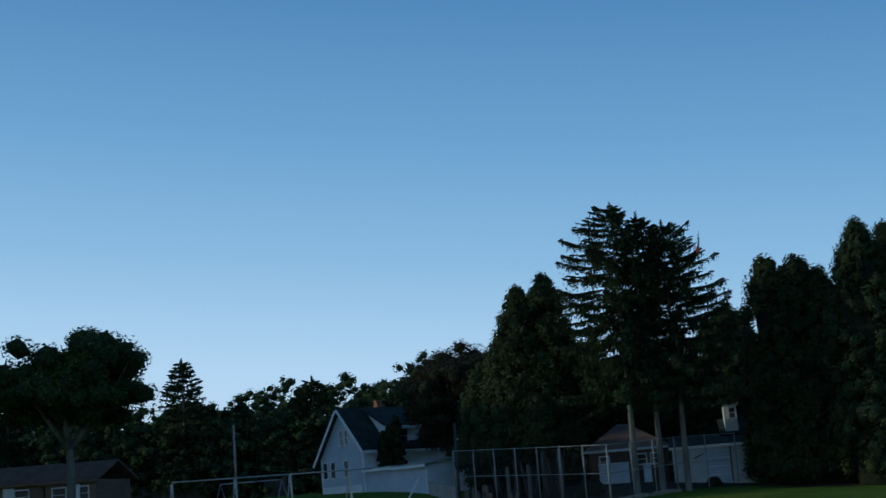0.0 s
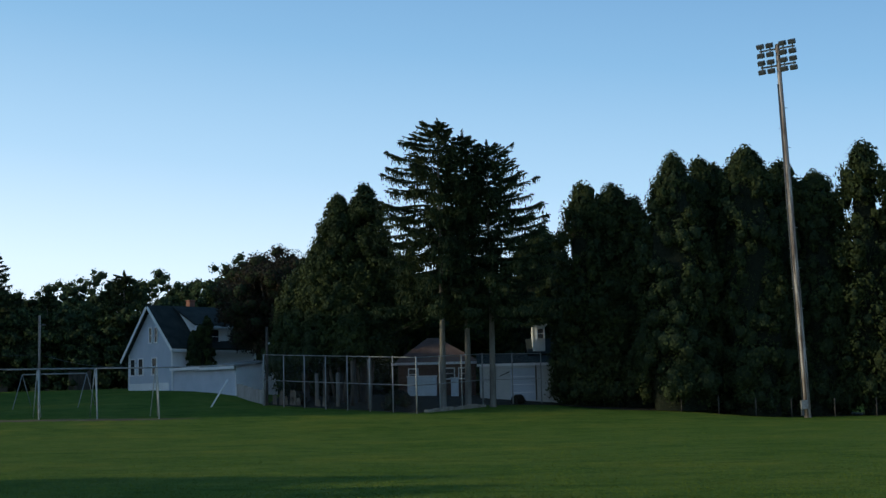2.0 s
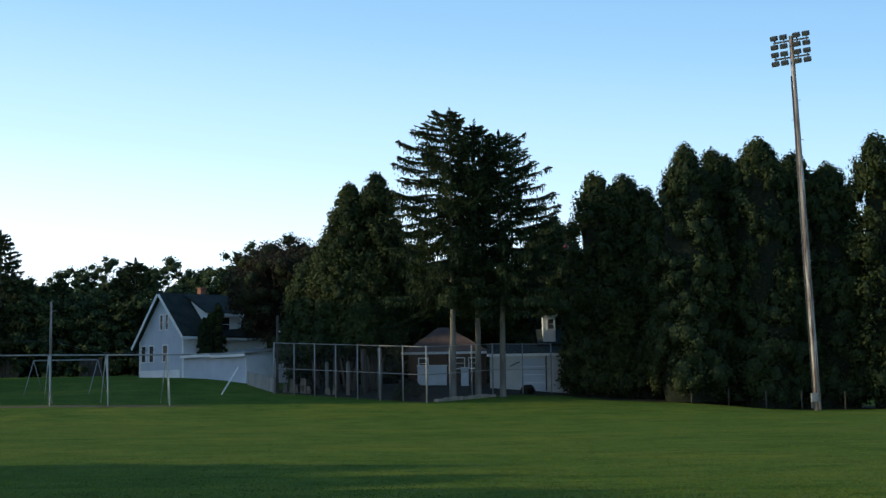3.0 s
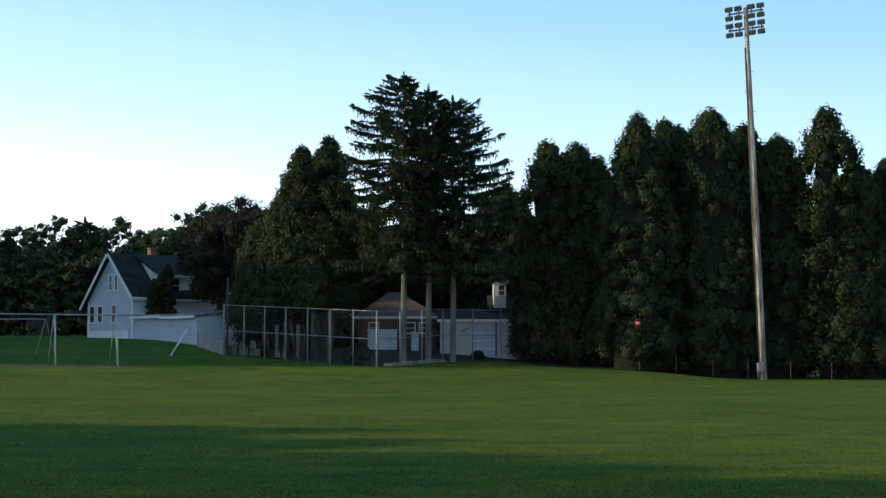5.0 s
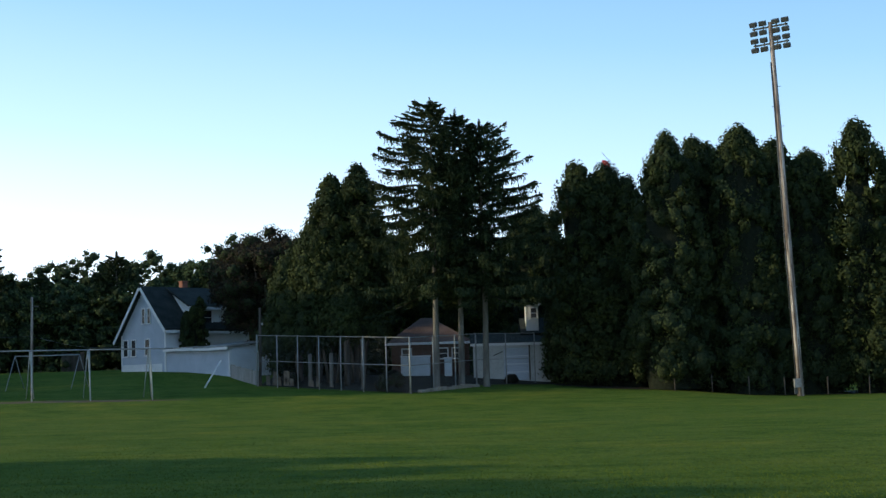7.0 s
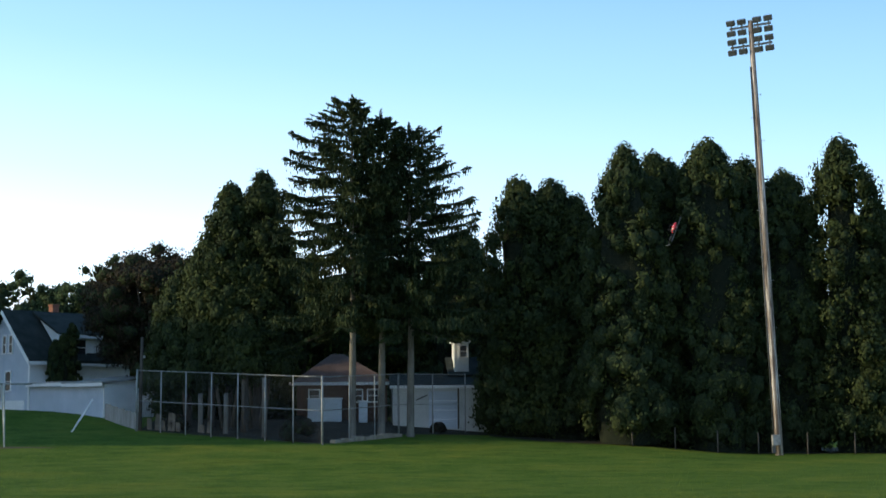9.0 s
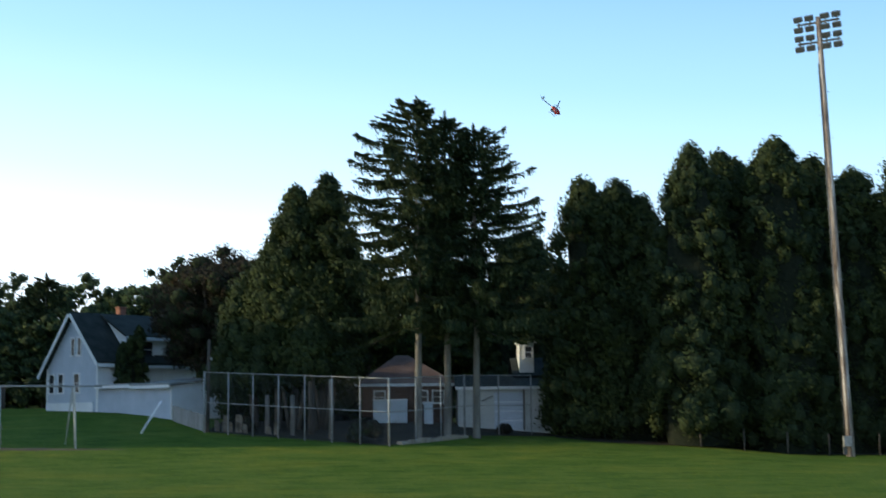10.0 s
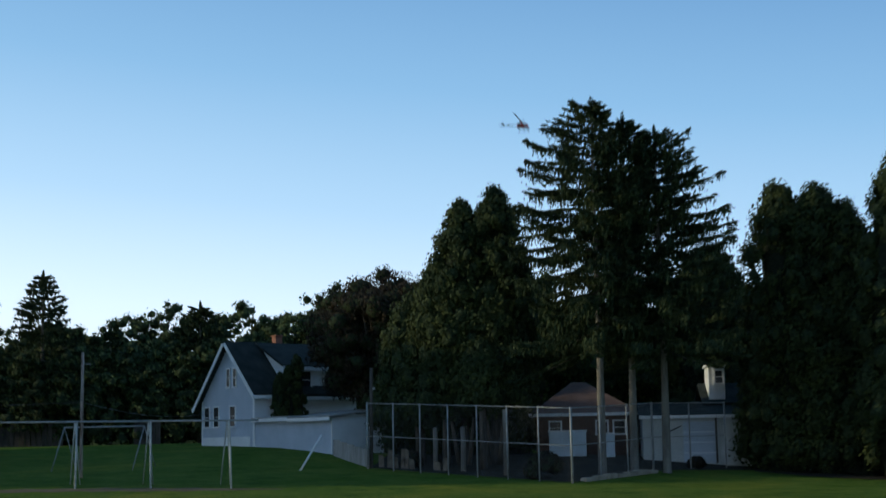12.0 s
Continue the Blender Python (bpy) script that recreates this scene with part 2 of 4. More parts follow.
# ---- mesh helpers ----
def mesh_ob(name, verts, faces, material, parent=None, label="", smooth=False):
    me = bpy.data.meshes.new(name)
    verts = np.asarray(verts, np.float32).reshape(-1, 3)
    if isinstance(faces, np.ndarray):
        n, k = faces.shape
        me.vertices.add(len(verts))
        me.vertices.foreach_set("co", verts.ravel())
        me.loops.add(n * k)
        me.loops.foreach_set("vertex_index", faces.astype(np.int32).ravel())
        me.polygons.add(n)
        me.polygons.foreach_set("loop_start", np.arange(0, n * k, k, dtype=np.int32))
        me.polygons.foreach_set("loop_total", np.full(n, k, dtype=np.int32))
        me.update(calc_edges=True)
    else:
        me.from_pydata(verts.tolist(), [], faces)
    me.materials.append(material)
    if smooth:
        me.polygons.foreach_set("use_smooth", np.ones(len(me.polygons), dtype=bool))
    ob = new(name, me)
    if parent is not None:
        ob.parent = parent
    if label:
        ob["label"] = label
    return ob


def part(name, bm, material, parent=None, label="", smooth=False):
    me = bpy.data.meshes.new(name)
    bmesh.ops.recalc_face_normals(bm, faces=bm.faces)
    bm.to_mesh(me)
    bm.free()
    me.materials.append(material)
    if smooth:
        me.polygons.foreach_set("use_smooth", np.ones(len(me.polygons), dtype=bool))
    ob = new(name, me)
    if parent is not None:
        ob.parent = parent
    if label:
        ob["label"] = label
    return ob


def thing(name, m, label, category, group=""):
    e = new(name)
    e.matrix_world = m
    e.empty_display_size = 0.2
    return tagged(e, label, category, group)


def box(bm, x0, x1, y0, y1, z0, z1, bevel=0.0, m=None):
    mm = Matrix.Translation(((x0 + x1) / 2, (y0 + y1) / 2, (z0 + z1) / 2)) @ Matrix.Diagonal((x1 - x0, y1 - y0, z1 - z0, 1))
    r = bmesh.ops.create_cube(bm, size=1, matrix=mm if m is None else m @ mm)
    if bevel:
        edges = list({e for v in r["verts"] for e in v.link_edges})
        bmesh.ops.bevel(bm, geom=edges, offset=bevel, segments=1, affect="EDGES")
    return bm


def boxed(*a, **k):
    return box(bmesh.new(), *a, **k)


def tube_np(points, radii, sides=8):
    """A tapered tube through points."""
    pts = np.asarray(points, float)
    vs, fs = [], []
    n = len(pts)
    for i in range(n):
        d = pts[min(i + 1, n - 1)] - pts[max(i - 1, 0)]
        d = d / (np.linalg.norm(d) + 1e-9)
        a = np.cross(d, (0, 1, 0) if abs(d[1]) < 0.8 else (1, 0, 0))
        a /= np.linalg.norm(a)
        b = np.cross(d, a)
        for k in range(sides):
            t = 2 * math.pi * k / sides
            vs.append(pts[i] + radii[i] * (math.cos(t) * a + math.sin(t) * b))
    for i in range(n - 1):
        for k in range(sides):
            k2 = (k + 1) % sides
            fs.append((i * sides + k, i * sides + k2, (i + 1) * sides + k2, (i + 1) * sides + k))
    fs.append(tuple(range(sides))[::-1])
    fs.append(tuple(range((n - 1) * sides, n * sides)))
    return vs, fs


def tubes(list_of):
    vs, fs = [], []
    for pts, rad, sides in list_of:
        v, f = tube_np(pts, rad, sides)
        o = len(vs)
        vs += v
        fs += [tuple(i + o for i in q) for q in f]
    return vs, fs


# ---- ground ----
def ground_z(x, y):
    x, y = np.asarray(x, float), np.asarray(y, float)
    k = 0.0375 - 0.00105 * np.clip(x, -26, 40)
    k = k - 0.0028 * np.maximum(0, x - 13)
    k = np.maximum(k, 0.001)
    t = 4 * np.log1p(np.exp(np.clip((np.minimum(y, 118) - 70) / 4, -30, 30)))
    swell = 0.45 * np.exp(-((x + 20.5) ** 2 + (y - 107) ** 2) / 60) + 0.6 * np.exp(-((x + 3) ** 2 + (y - 104) ** 2) / 72)
    return k * t + swell + 0.06 * np.sin(x * 0.11 + 1.3) * np.cos(y * 0.07) * (np.abs(y) < 200)


def gz(x, y):
    return float(ground_z(x, y))


def build_ground():
    xs = np.concatenate([[-2500, -900, -300, -150], np.arange(-100, 81, 2.0), [110, 200, 500, 2500]])
    ys = np.concatenate([[-2500, -600, -200, -120], np.arange(-100, 141, 2.0), [160, 200, 400, 1200, 3000]])
    X, Y = np.meshgrid(xs, ys, indexing="ij")
    Z = ground_z(X, Y)
    v = np.stack([X, Y, Z], -1).reshape(-1, 3)
    i, j = np.meshgrid(np.arange(len(xs) - 1), np.arange(len(ys) - 1), indexing="ij")
    a = (i * len(ys) + j).ravel()
    f = np.stack([a, a + len(ys), a + len(ys) + 1, a + 1], -1)
    g = mesh_ob("ground", v, f, GRASS, smooth=True)
    tagged(g, "wide mown grass field, rising gently towards the houses", "grass field", kind="structure")


build_ground()


# ---- foliage ----
def leaf_quads(rng, p, n, length, width, hang=0.0, spread=0.6):
    """Diamond leaves at points p that face along n, with a random turn; hang pulls their long axis down."""
    k = len(p)
    n = n + rng.normal(0, spread, (k, 3))
    n /= np.linalg.norm(n, axis=1, keepdims=True) + 1e-9
    t = rng.normal(0, 1, (k, 3))
    t[:, 2] -= hang
    t -= (t * n).sum(1, keepdims=True) * n
    t /= np.linalg.norm(t, axis=1, keepdims=True) + 1e-9
    b = np.cross(n, t)
    ln = length * rng.uniform(0.6, 1.3, (k, 1))
    wd = width * rng.uniform(0.6, 1.3, (k, 1))
    v = np.stack([p - t * ln * 0.5, p + b * wd * 0.5 - t * ln * 0.05, p + t * ln * 0.5, p - b * wd * 0.5 - t * ln * 0.05], 1)
    return v.reshape(-1, 3)


def spray_quads(rng, p, d, length, width):
    """Slim needle sprays at points p that lie along d."""
    k = len(p)
    d = d / (np.linalg.norm(d, axis=1, keepdims=True) + 1e-9)
    b = np.cross(d, rng.normal(0, 1, (k, 3)))
    b /= np.linalg.norm(b, axis=1, keepdims=True) + 1e-9
    ln = length * rng.uniform(0.6, 1.3, (k, 1))
    wd = width * rng.uniform(0.6, 1.3, (k, 1))
    return np.stack([p - d * ln * 0.4, p + b * wd * 0.5, p + d * ln * 0.6, p - b * wd * 0.5], 1).reshape(-1, 3)


def quads(v):
    return np.arange(len(v)).reshape(-1, 4)


def lump_leaves(rng, centres, radii, per, length, width, hang=0.0, stretch=1.0, spread=0.5):
    """Leaves over the skins of many rounded clumps."""
    c = np.repeat(centres, per, 0)
    r = np.repeat(radii, per)[:, None]
    d = rng.normal(0, 1, (len(c), 3))
    d /= np.linalg.norm(d, axis=1, keepdims=True)
    p = c + d * r * rng.uniform(0.70, 1.08, (len(c), 1)) * np.array([1, 1, stretch])
    return leaf_quads(rng, p, d, length, width, hang, spread)


OCTA = bmesh.new()
bmesh.ops.create_icosphere(OCTA, subdivisions=1, radius=1)
BLOB_V = np.array([v.co[:] for v in OCTA.verts])
BLOB_F = np.array([[v.index for v in f.verts] for f in OCTA.faces])
OCTA.free()


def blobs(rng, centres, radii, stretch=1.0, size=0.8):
    """Uneven bodies inside the clumps, coloured dark for the shade within."""
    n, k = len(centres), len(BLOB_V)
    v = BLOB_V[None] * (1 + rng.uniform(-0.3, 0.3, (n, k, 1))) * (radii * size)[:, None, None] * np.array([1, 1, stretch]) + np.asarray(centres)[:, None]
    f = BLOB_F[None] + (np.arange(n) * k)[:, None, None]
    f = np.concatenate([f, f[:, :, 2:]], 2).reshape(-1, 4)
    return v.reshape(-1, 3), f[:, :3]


def crown_mesh(rng, centres, radii, per, length, width, hang, stretch, material, parent, size=0.8, name="crown", spread=0.5):
    """Leaves over bodies darkened for inner shade, joined in one crown."""
    lv = lump_leaves(rng, centres, radii, per, length, width, hang, stretch, spread)
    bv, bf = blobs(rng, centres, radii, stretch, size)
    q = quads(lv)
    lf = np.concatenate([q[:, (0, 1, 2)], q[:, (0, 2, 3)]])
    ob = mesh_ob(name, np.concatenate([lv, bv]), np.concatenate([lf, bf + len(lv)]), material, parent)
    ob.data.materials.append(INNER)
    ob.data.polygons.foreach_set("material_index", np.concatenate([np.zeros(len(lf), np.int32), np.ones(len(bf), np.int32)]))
    return ob


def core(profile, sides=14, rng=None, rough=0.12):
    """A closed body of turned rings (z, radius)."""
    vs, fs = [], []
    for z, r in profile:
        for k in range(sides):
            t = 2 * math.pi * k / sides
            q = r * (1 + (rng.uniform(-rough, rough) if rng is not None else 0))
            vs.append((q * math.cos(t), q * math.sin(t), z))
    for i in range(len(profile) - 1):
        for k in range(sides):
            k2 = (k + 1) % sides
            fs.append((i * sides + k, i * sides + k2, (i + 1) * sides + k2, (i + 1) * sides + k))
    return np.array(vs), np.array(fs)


def joined(parts):
    vs, fs, o = [], [], 0
    for v, f in parts:
        vs.append(v)
        fs.append(f + o)
        o += len(v)
    return np.concatenate(vs), np.concatenate(fs)


def arborvitae(x, y, h, r, seed, label, lumps=270, per=85, group="arborvitae row", power=3.6, airy=0.0, skirt=0.6, stems=0):
    """A tall dense evergreen of upright foliage plumes with a rounded tip; skirt is the height of the lowest foliage."""
    rng = np.random.default_rng(seed)
    z0 = gz(x, y)
    t = thing("arborvitae", pose(x, y, z0), label, "tree", group)
    v, f = tube_np([(0, 0, -0.3), (0.05, 0, h * 0.45), (0, 0, h * 0.9)], [0.26, 0.15, 0.03], 8)
    mesh_ob("trunk", v, f, DARKBARK, t)
    for k in range(stems):
        a = math.pi * (1.15 + 0.7 * (k + 0.5) / stems) + rng.uniform(-0.1, 0.1)
        q = r * rng.uniform(0.55, 0.8)
        v, f = tube_np([(0.3 * q * math.cos(a), 0.3 * q * math.sin(a), -0.2), (0.6 * q * math.cos(a), 0.6 * q * math.sin(a), skirt * 0.5), (q * math.cos(a), q * math.sin(a), skirt * 1.3)], [0.14, 0.11, 0.07], 7)
        mesh_ob("stem", v, f, STEMBARK, t, "brown peeling stem", True)

    def rad(q):
        return r * (1 - np.exp(-(1.0 - q) * h / power)) ** 0.65 * (0.86 + 0.14 * np.minimum(1, q * 6)) + 0.04
    s0 = skirt / h
    s = s0 + (1 - s0) * rng.beta(1.0, 1.15, lumps)
    s[:30] = rng.uniform(0.84, 0.985, 30)
    a = np.where(rng.random(lumps) < 0.74, rng.uniform(math.pi * 0.9, math.pi * 2.1, lumps), rng.uniform(0, math.pi, lumps))
    wob = 0.98 + 0.08 * np.sin(2 * a + 9 * s + seed) + rng.uniform(-0.26, 0.07, lumps)
    lr = rng.uniform(0.36, 0.98, lumps) * (0.55 + 0.45 * (1 - s)) * min(1.25, r / 2.0)
    rr = np.maximum(0, rad(s) * wob - lr * 0.6)
    c = np.stack([rr * np.cos(a), rr * np.sin(a), s * h], 1)
    c[:, 2] = np.maximum(c[:, 2], skirt + lr * rng.uniform(0.2, 1.0, lumps))
    # without stems the dark core reaches the ground, for the shaded foot
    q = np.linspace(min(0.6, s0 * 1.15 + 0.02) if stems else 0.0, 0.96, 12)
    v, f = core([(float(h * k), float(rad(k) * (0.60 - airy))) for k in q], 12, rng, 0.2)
    mesh_ob("inner_crown", v, f, CORE_SHADE, t, "dark core standing in for the shade inside the crown")
    crown_mesh(rng, c, lr, per, 0.25, 0.14, 0.9, 1.3, CEDAR, t, 0.55 - 0.6 * airy, spread=0.3)
    return t


def spruce(x, y, h, clear, r, seed, label, z0=None, trunk_r=0.225, group="spruces behind the fence", fine=12, side=0.0, taper=8.0, bend=0.9, gap=1.0, lift=0.4):
    """A spruce: bare lower trunk, whorls of limbs set with herringbone twigs, and needle curtains hung from them."""
    rng = np.random.default_rng(seed)
    z0 = gz(x, y) if z0 is None else z0
    t = thing("spruce_tree", pose(x, y, z0), label, "tree", group)
    v, f = tube_np([(0, 0, -0.4), (0, 0, 0.2), (0.06, 0.02, h * 0.35), (0, 0, h * 0.7), (0, 0, h)], [trunk_r * 1.3, trunk_r, trunk_r * 0.75, trunk_r * 0.4, 0.02], 10)
    mesh_ob("trunk", v, f, BARK, t, "pale grey bare trunk", True)
    limbs, pts, along = [], [], []
    z = clear + 0.5
    while z < h - 0.45:
        s = (z - clear) / (h - clear)
        n = rng.integers(5, 8)
        a0 = rng.uniform(0, 6.28)
        for k in range(n):
            if rng.random() < 0.06 and s < 0.8:
                continue
            a = a0 + 6.283 * k / n + rng.uniform(-0.3, 0.3)
            zk = z + rng.uniform(-0.32, 0.32) * (1 - s)
            ln = r * (1 - math.exp(-(h - zk) / taper)) ** bend * rng.uniform(0.60, 1.05) + 0.15
            if side:
                ln *= 1 + side * math.cos(a)
            up = lift * s - 0.06 + rng.uniform(-0.14, 0.14)
            u = np.linspace(0, 1, 7)
            rise = ln * (up * u - 0.36 * (1 - s * 0.7) * u ** 1.5 + (0.20 - 0.12 * s) * u ** 4)
            line = np.stack([np.cos(a) * ln * u, np.sin(a) * ln * u, zk + rise], 1)
            limbs.append((line, np.linspace(0.055 * (1 - s) + 0.02, 0.008, 7), 4))
            out, tang = np.array([math.cos(a), math.sin(a), 0]), np.array([-math.sin(a), math.cos(a), 0])
            nb = int(ln * fine * (0.9 + 0.35 * (1 - s))) + 5
            w = rng.uniform(0.1, 1.0, nb) ** 0.85
            base = np.stack([np.interp(w, u, line[:, i]) for i in range(3)], 1)
            bl = (0.27 * ln * (1.05 - w) + 0.22) * rng.uniform(0.7, 1.2, nb)
            sg = np.where(rng.random(nb) < 0.5, -1.0, 1.0) * rng.uniform(0.35, 1.0, nb)
            db = out * 0.8 + tang * sg[:, None] + np.array([0, 0, -0.05 + lift * 0.6 * s])
            db /= np.linalg.norm(db, axis=1, keepdims=True)
            q = np.tile(np.linspace(0.1, 1, fine), nb)
            ib = np.repeat(np.arange(nb), fine)
            p = base[ib] + db[ib] * (bl[ib] * q)[:, None]
            p[:, 2] -= 0.30 * bl[ib] * q ** 1.6 * (1 - 0.8 * s)
            d = db[ib] + rng.normal(0, 0.32, (len(p), 3)) - np.stack([0 * q, 0 * q, 0.5 * q * (1 - s)], 1)
            pts.append(p)
            along.append(d)
            hangs = rng.random(len(p)) < 0.42 * (1 - 0.85 * s)
            ph = p[hangs].copy()
            ph[:, 2] -= rng.exponential(0.20, len(ph)) + 0.06
            ph[:, 2] = np.maximum(ph[:, 2], clear + rng.uniform(0, 0.5, len(ph)))
            pts.append(ph)
            along.append(np.array([0, 0, -1.0]) + rng.normal(0, 0.25, (len(ph), 3)))
        z += rng.uniform(0.46, 0.70) * (1 - 0.45 * s) * gap
    m = 110
    w = rng.uniform(0, 1, m)
    pts.append(np.stack([rng.normal(0, 0.10, m) * (1.2 - w), rng.normal(0, 0.10, m) * (1.2 - w), h - 1.6 + 1.65 * w], 1))
    along.append(rng.normal(0, 0.5, (m, 3)) + np.array([0, 0, 0.9]))
    for line, rad, sides in limbs[::3]:
        mesh_ob("limb", *tube_np(line, rad, sides), DARKBARK, t)
    v = spray_quads(rng, np.concatenate(pts), np.concatenate(along), 0.27 if fine > 8 else 0.34, 0.085 if fine > 8 else 0.15)
    mesh_ob("crown", v, quads(v), SPRUCE, t)
    return t


def broadleaf(x, y, h, r, clear, seed, label, material, lumps=90, per=170, leaf=0.26, flat=0.8, bark=None, group="", name="broadleaf_tree", trunk_r=0.3, fork=4, lump_r=(0.7, 1.35), solid=0.62):
    """A broad-leaved tree: forking trunk, limbs, and a crown of many leaf clumps with gaps between."""
    rng = np.random.default_rng(seed)
    z0 = gz(x, y)
    t = thing(name, pose(x, y, z0), label, "tree", group)
    bark = bark or DARKBARK
    v, f = tube_np([(0, 0, -0.4), (0, 0, 0.1), (0.05, 0, clear * 0.6), (0, 0, clear)], [trunk_r * 1.4, trunk_r * 1.05, trunk_r * 0.9, trunk_r * 0.8], 10)
    mesh_ob("trunk", v, f, bark, t, "", True)
    cz, rz = clear * 0.72 + (h - clear * 0.72) * 0.5, (h - clear * 0.72) * 0.5
    d = rng.normal(0, 1, (lumps, 3))
    d /= np.linalg.norm(d, axis=1, keepdims=True)
    rho = rng.uniform(0.25, 1.0, (lumps, 1)) ** 0.45
    lr = rng.uniform(*lump_r, lumps)
    shape = 1 + 0.18 * np.sin(2.3 * d[:, :1] * 3 + seed) * np.cos(3.1 * d[:, 1:2] * 2)
    c = d * rho * shape * (np.array([r, r, rz]) - lr.mean() * 0.8)
    c[:, 2] = np.where(c[:, 2] < 0, c[:, 2] * flat, c[:, 2]) + cz
    for k in range(fork):
        a = 6.283 * k / fork + rng.uniform(-0.4, 0.4)
        q = r * rng.uniform(0.5, 0.75)
        pts = [(0, 0, clear * 0.85), (q * 0.3 * math.cos(a), q * 0.3 * math.sin(a), clear * 1.15), (q * 0.7 * math.cos(a), q * 0.7 * math.sin(a), cz * 0.98), (q * math.cos(a), q * math.sin(a), cz + rz * 0.4)]
        v, f = tube_np(pts, [trunk_r * 0.6, trunk_r * 0.5, trunk_r * 0.3, 0.04], 7)
        mesh_ob("limb", v, f, bark, t, "", True)
    crown_mesh(rng, c, lr, per, leaf, leaf * 0.7, 0.3, 0.8, material, t, solid)
    return t


# ---- the three spruces and the evergreens ----
def plant_trees():
    spruce(-2.45, 93.3, 19.35, 6.1, 3.6, 11, "tall dark green spruce with drooping limbs and bare lower trunk", side=-0.26, taper=2.2, bend=1.18, lift=0.42)
    spruce(-0.80, 94.4, 18.7, 6.7, 2.9, 12, "tall dark green spruce standing between two others", taper=3.0, bend=1.1, lift=0.5)
    spruce(0.85, 94.6, 18.1, 5.9, 4.65, 13, "tall dark green spruce with drooping limbs beside two others", side=0.12, taper=4.2, bend=0.95, lift=0.62)
    tall = "tall dense dark green arborvitae, foliage almost down to the ground"
    # the pair beside the spruces, bare-stemmed below
    arborvitae(-9.8, 98.9, 14.4, 2.45, 21, tall, group="arborvitae pair", power=3.6, airy=0.08, skirt=3.0, stems=2)
    arborvitae(-7.95, 99.0, 15.1, 2.35, 22, tall, group="arborvitae pair", power=3.1, airy=0.08, skirt=3.0, stems=2)
    arborvitae(-10.85, 99.2, 11.3, 2.7, 23, "broad dark green arborvitae beside two taller ones", group="arborvitae pair", power=3.5, skirt=2.6, stems=1)
    arborvitae(-12.4, 100.6, 9.3, 3.00, 25, "broad dark green arborvitae beside two taller ones", group="arborvitae pair", power=3.0, skirt=2.0, stems=1)
    arborvitae(-8.15, 98.4, 10.0, 2.5, 26, "broad dark green arborvitae beside two taller ones", group="arborvitae pair", power=3.0, skirt=3.0, stems=2)
    arborvitae(-8.6, 95.9, 6.6, 1.73, 24, "yellowish green arborvitae bough mass over the chain-link fence", group="arborvitae pair", lumps=120, power=2.5, skirt=3.3, stems=1)
    # low dark evergreens that close the back of the yard
    for px, py, h, k in ((-13.6, 106.0, 4.4, 27), (-10.6, 106.6, 4.8, 28), (-8.0, 106.2, 4.5, 29)):
        arborvitae(px, py, h, 2.1, k, "low broad dark arborvitae closing the back of the yard", group="yard evergreens", lumps=90, power=1.4, skirt=0.2)
    # the long row
    arborvitae(7.55, 98.5, 15.4, 2.45, 31, tall, airy=0.2, power=2.8)
    arborvitae(9.6, 98.3, 15.2, 2.5, 32, tall, airy=0.2, power=2.8)
    arborvitae(7.35, 99.6, 9.9, 2.4, 33, "broad dark arborvitae filling the gap in the row", power=2.4)
    arborvitae(11.1, 98.0, 14.2, 2.51, 34, tall)
    arborvitae(13.35, 94.2, 16.8, 3.11, 35, tall, power=4.2)
    arborvitae(15.6, 96.8, 17.2, 2.5, 36, tall)
    arborvitae(18.35, 94.5, 17.9, 2.77, 37, tall)
    arborvitae(16.7, 97.8, 17.0, 2.6, 46, tall)
    arborvitae(21.2, 96.9, 17.3, 2.8, 38, tall)
    arborvitae(23.3, 96.2, 16.4, 2.90, 39, tall)
    arborvitae(20.1, 97.9, 16.6, 2.90, 47, tall)
    arborvitae(26.15, 94.4, 18.1, 2.75, 40, "tall thin-crowned arborvitae with sky showing through", airy=0.28, lumps=270, power=3.0)
    arborvitae(28.3, 95.0, 14.4, 3.30, 41, tall)
    arborvitae(31.5, 97.0, 15.2, 3.17, 42, tall)
    arborvitae(5.0, 111.2, 13.2, 3.2, 48, "broad dark arborvitae behind the white garage", power=2.2)
    # broad trees behind the brick building
    dim = "broad dark green tree behind the brick building"
    for tx, ty, th, ts in ((-6.9, 113.0, 12.2, 55), (-2.6, 113.6, 10.8, 56), (1.4, 114.0, 10.4, 57), (5.6, 114.6, 11.2, 54)):
        broadleaf(tx, ty, th, 3.6, 1.6, ts, dim, LEAF, lumps=110, per=120, leaf=0.24, group="trees behind the brick building")
    # dark maple beside the house
    broadleaf(-15.6, 108.0, 11.9, 4.7, 2.4, 51, "broad dark maple with purplish black leaves beside the house", MAPLE, lumps=190, per=240, leaf=0.19, name="maple_tree", flat=1.0)
    # the forked oak by the low houses
    broadleaf(-44.2, 100.0, 15.1, 6.8, 6.4, 52, "broad green oak with a forked pale trunk", LEAF, lumps=170, per=230, bark=BARK, name="oak_tree", trunk_r=0.36, fork=5, flat=0.5, lump_r=(0.8, 1.6), solid=0.7)


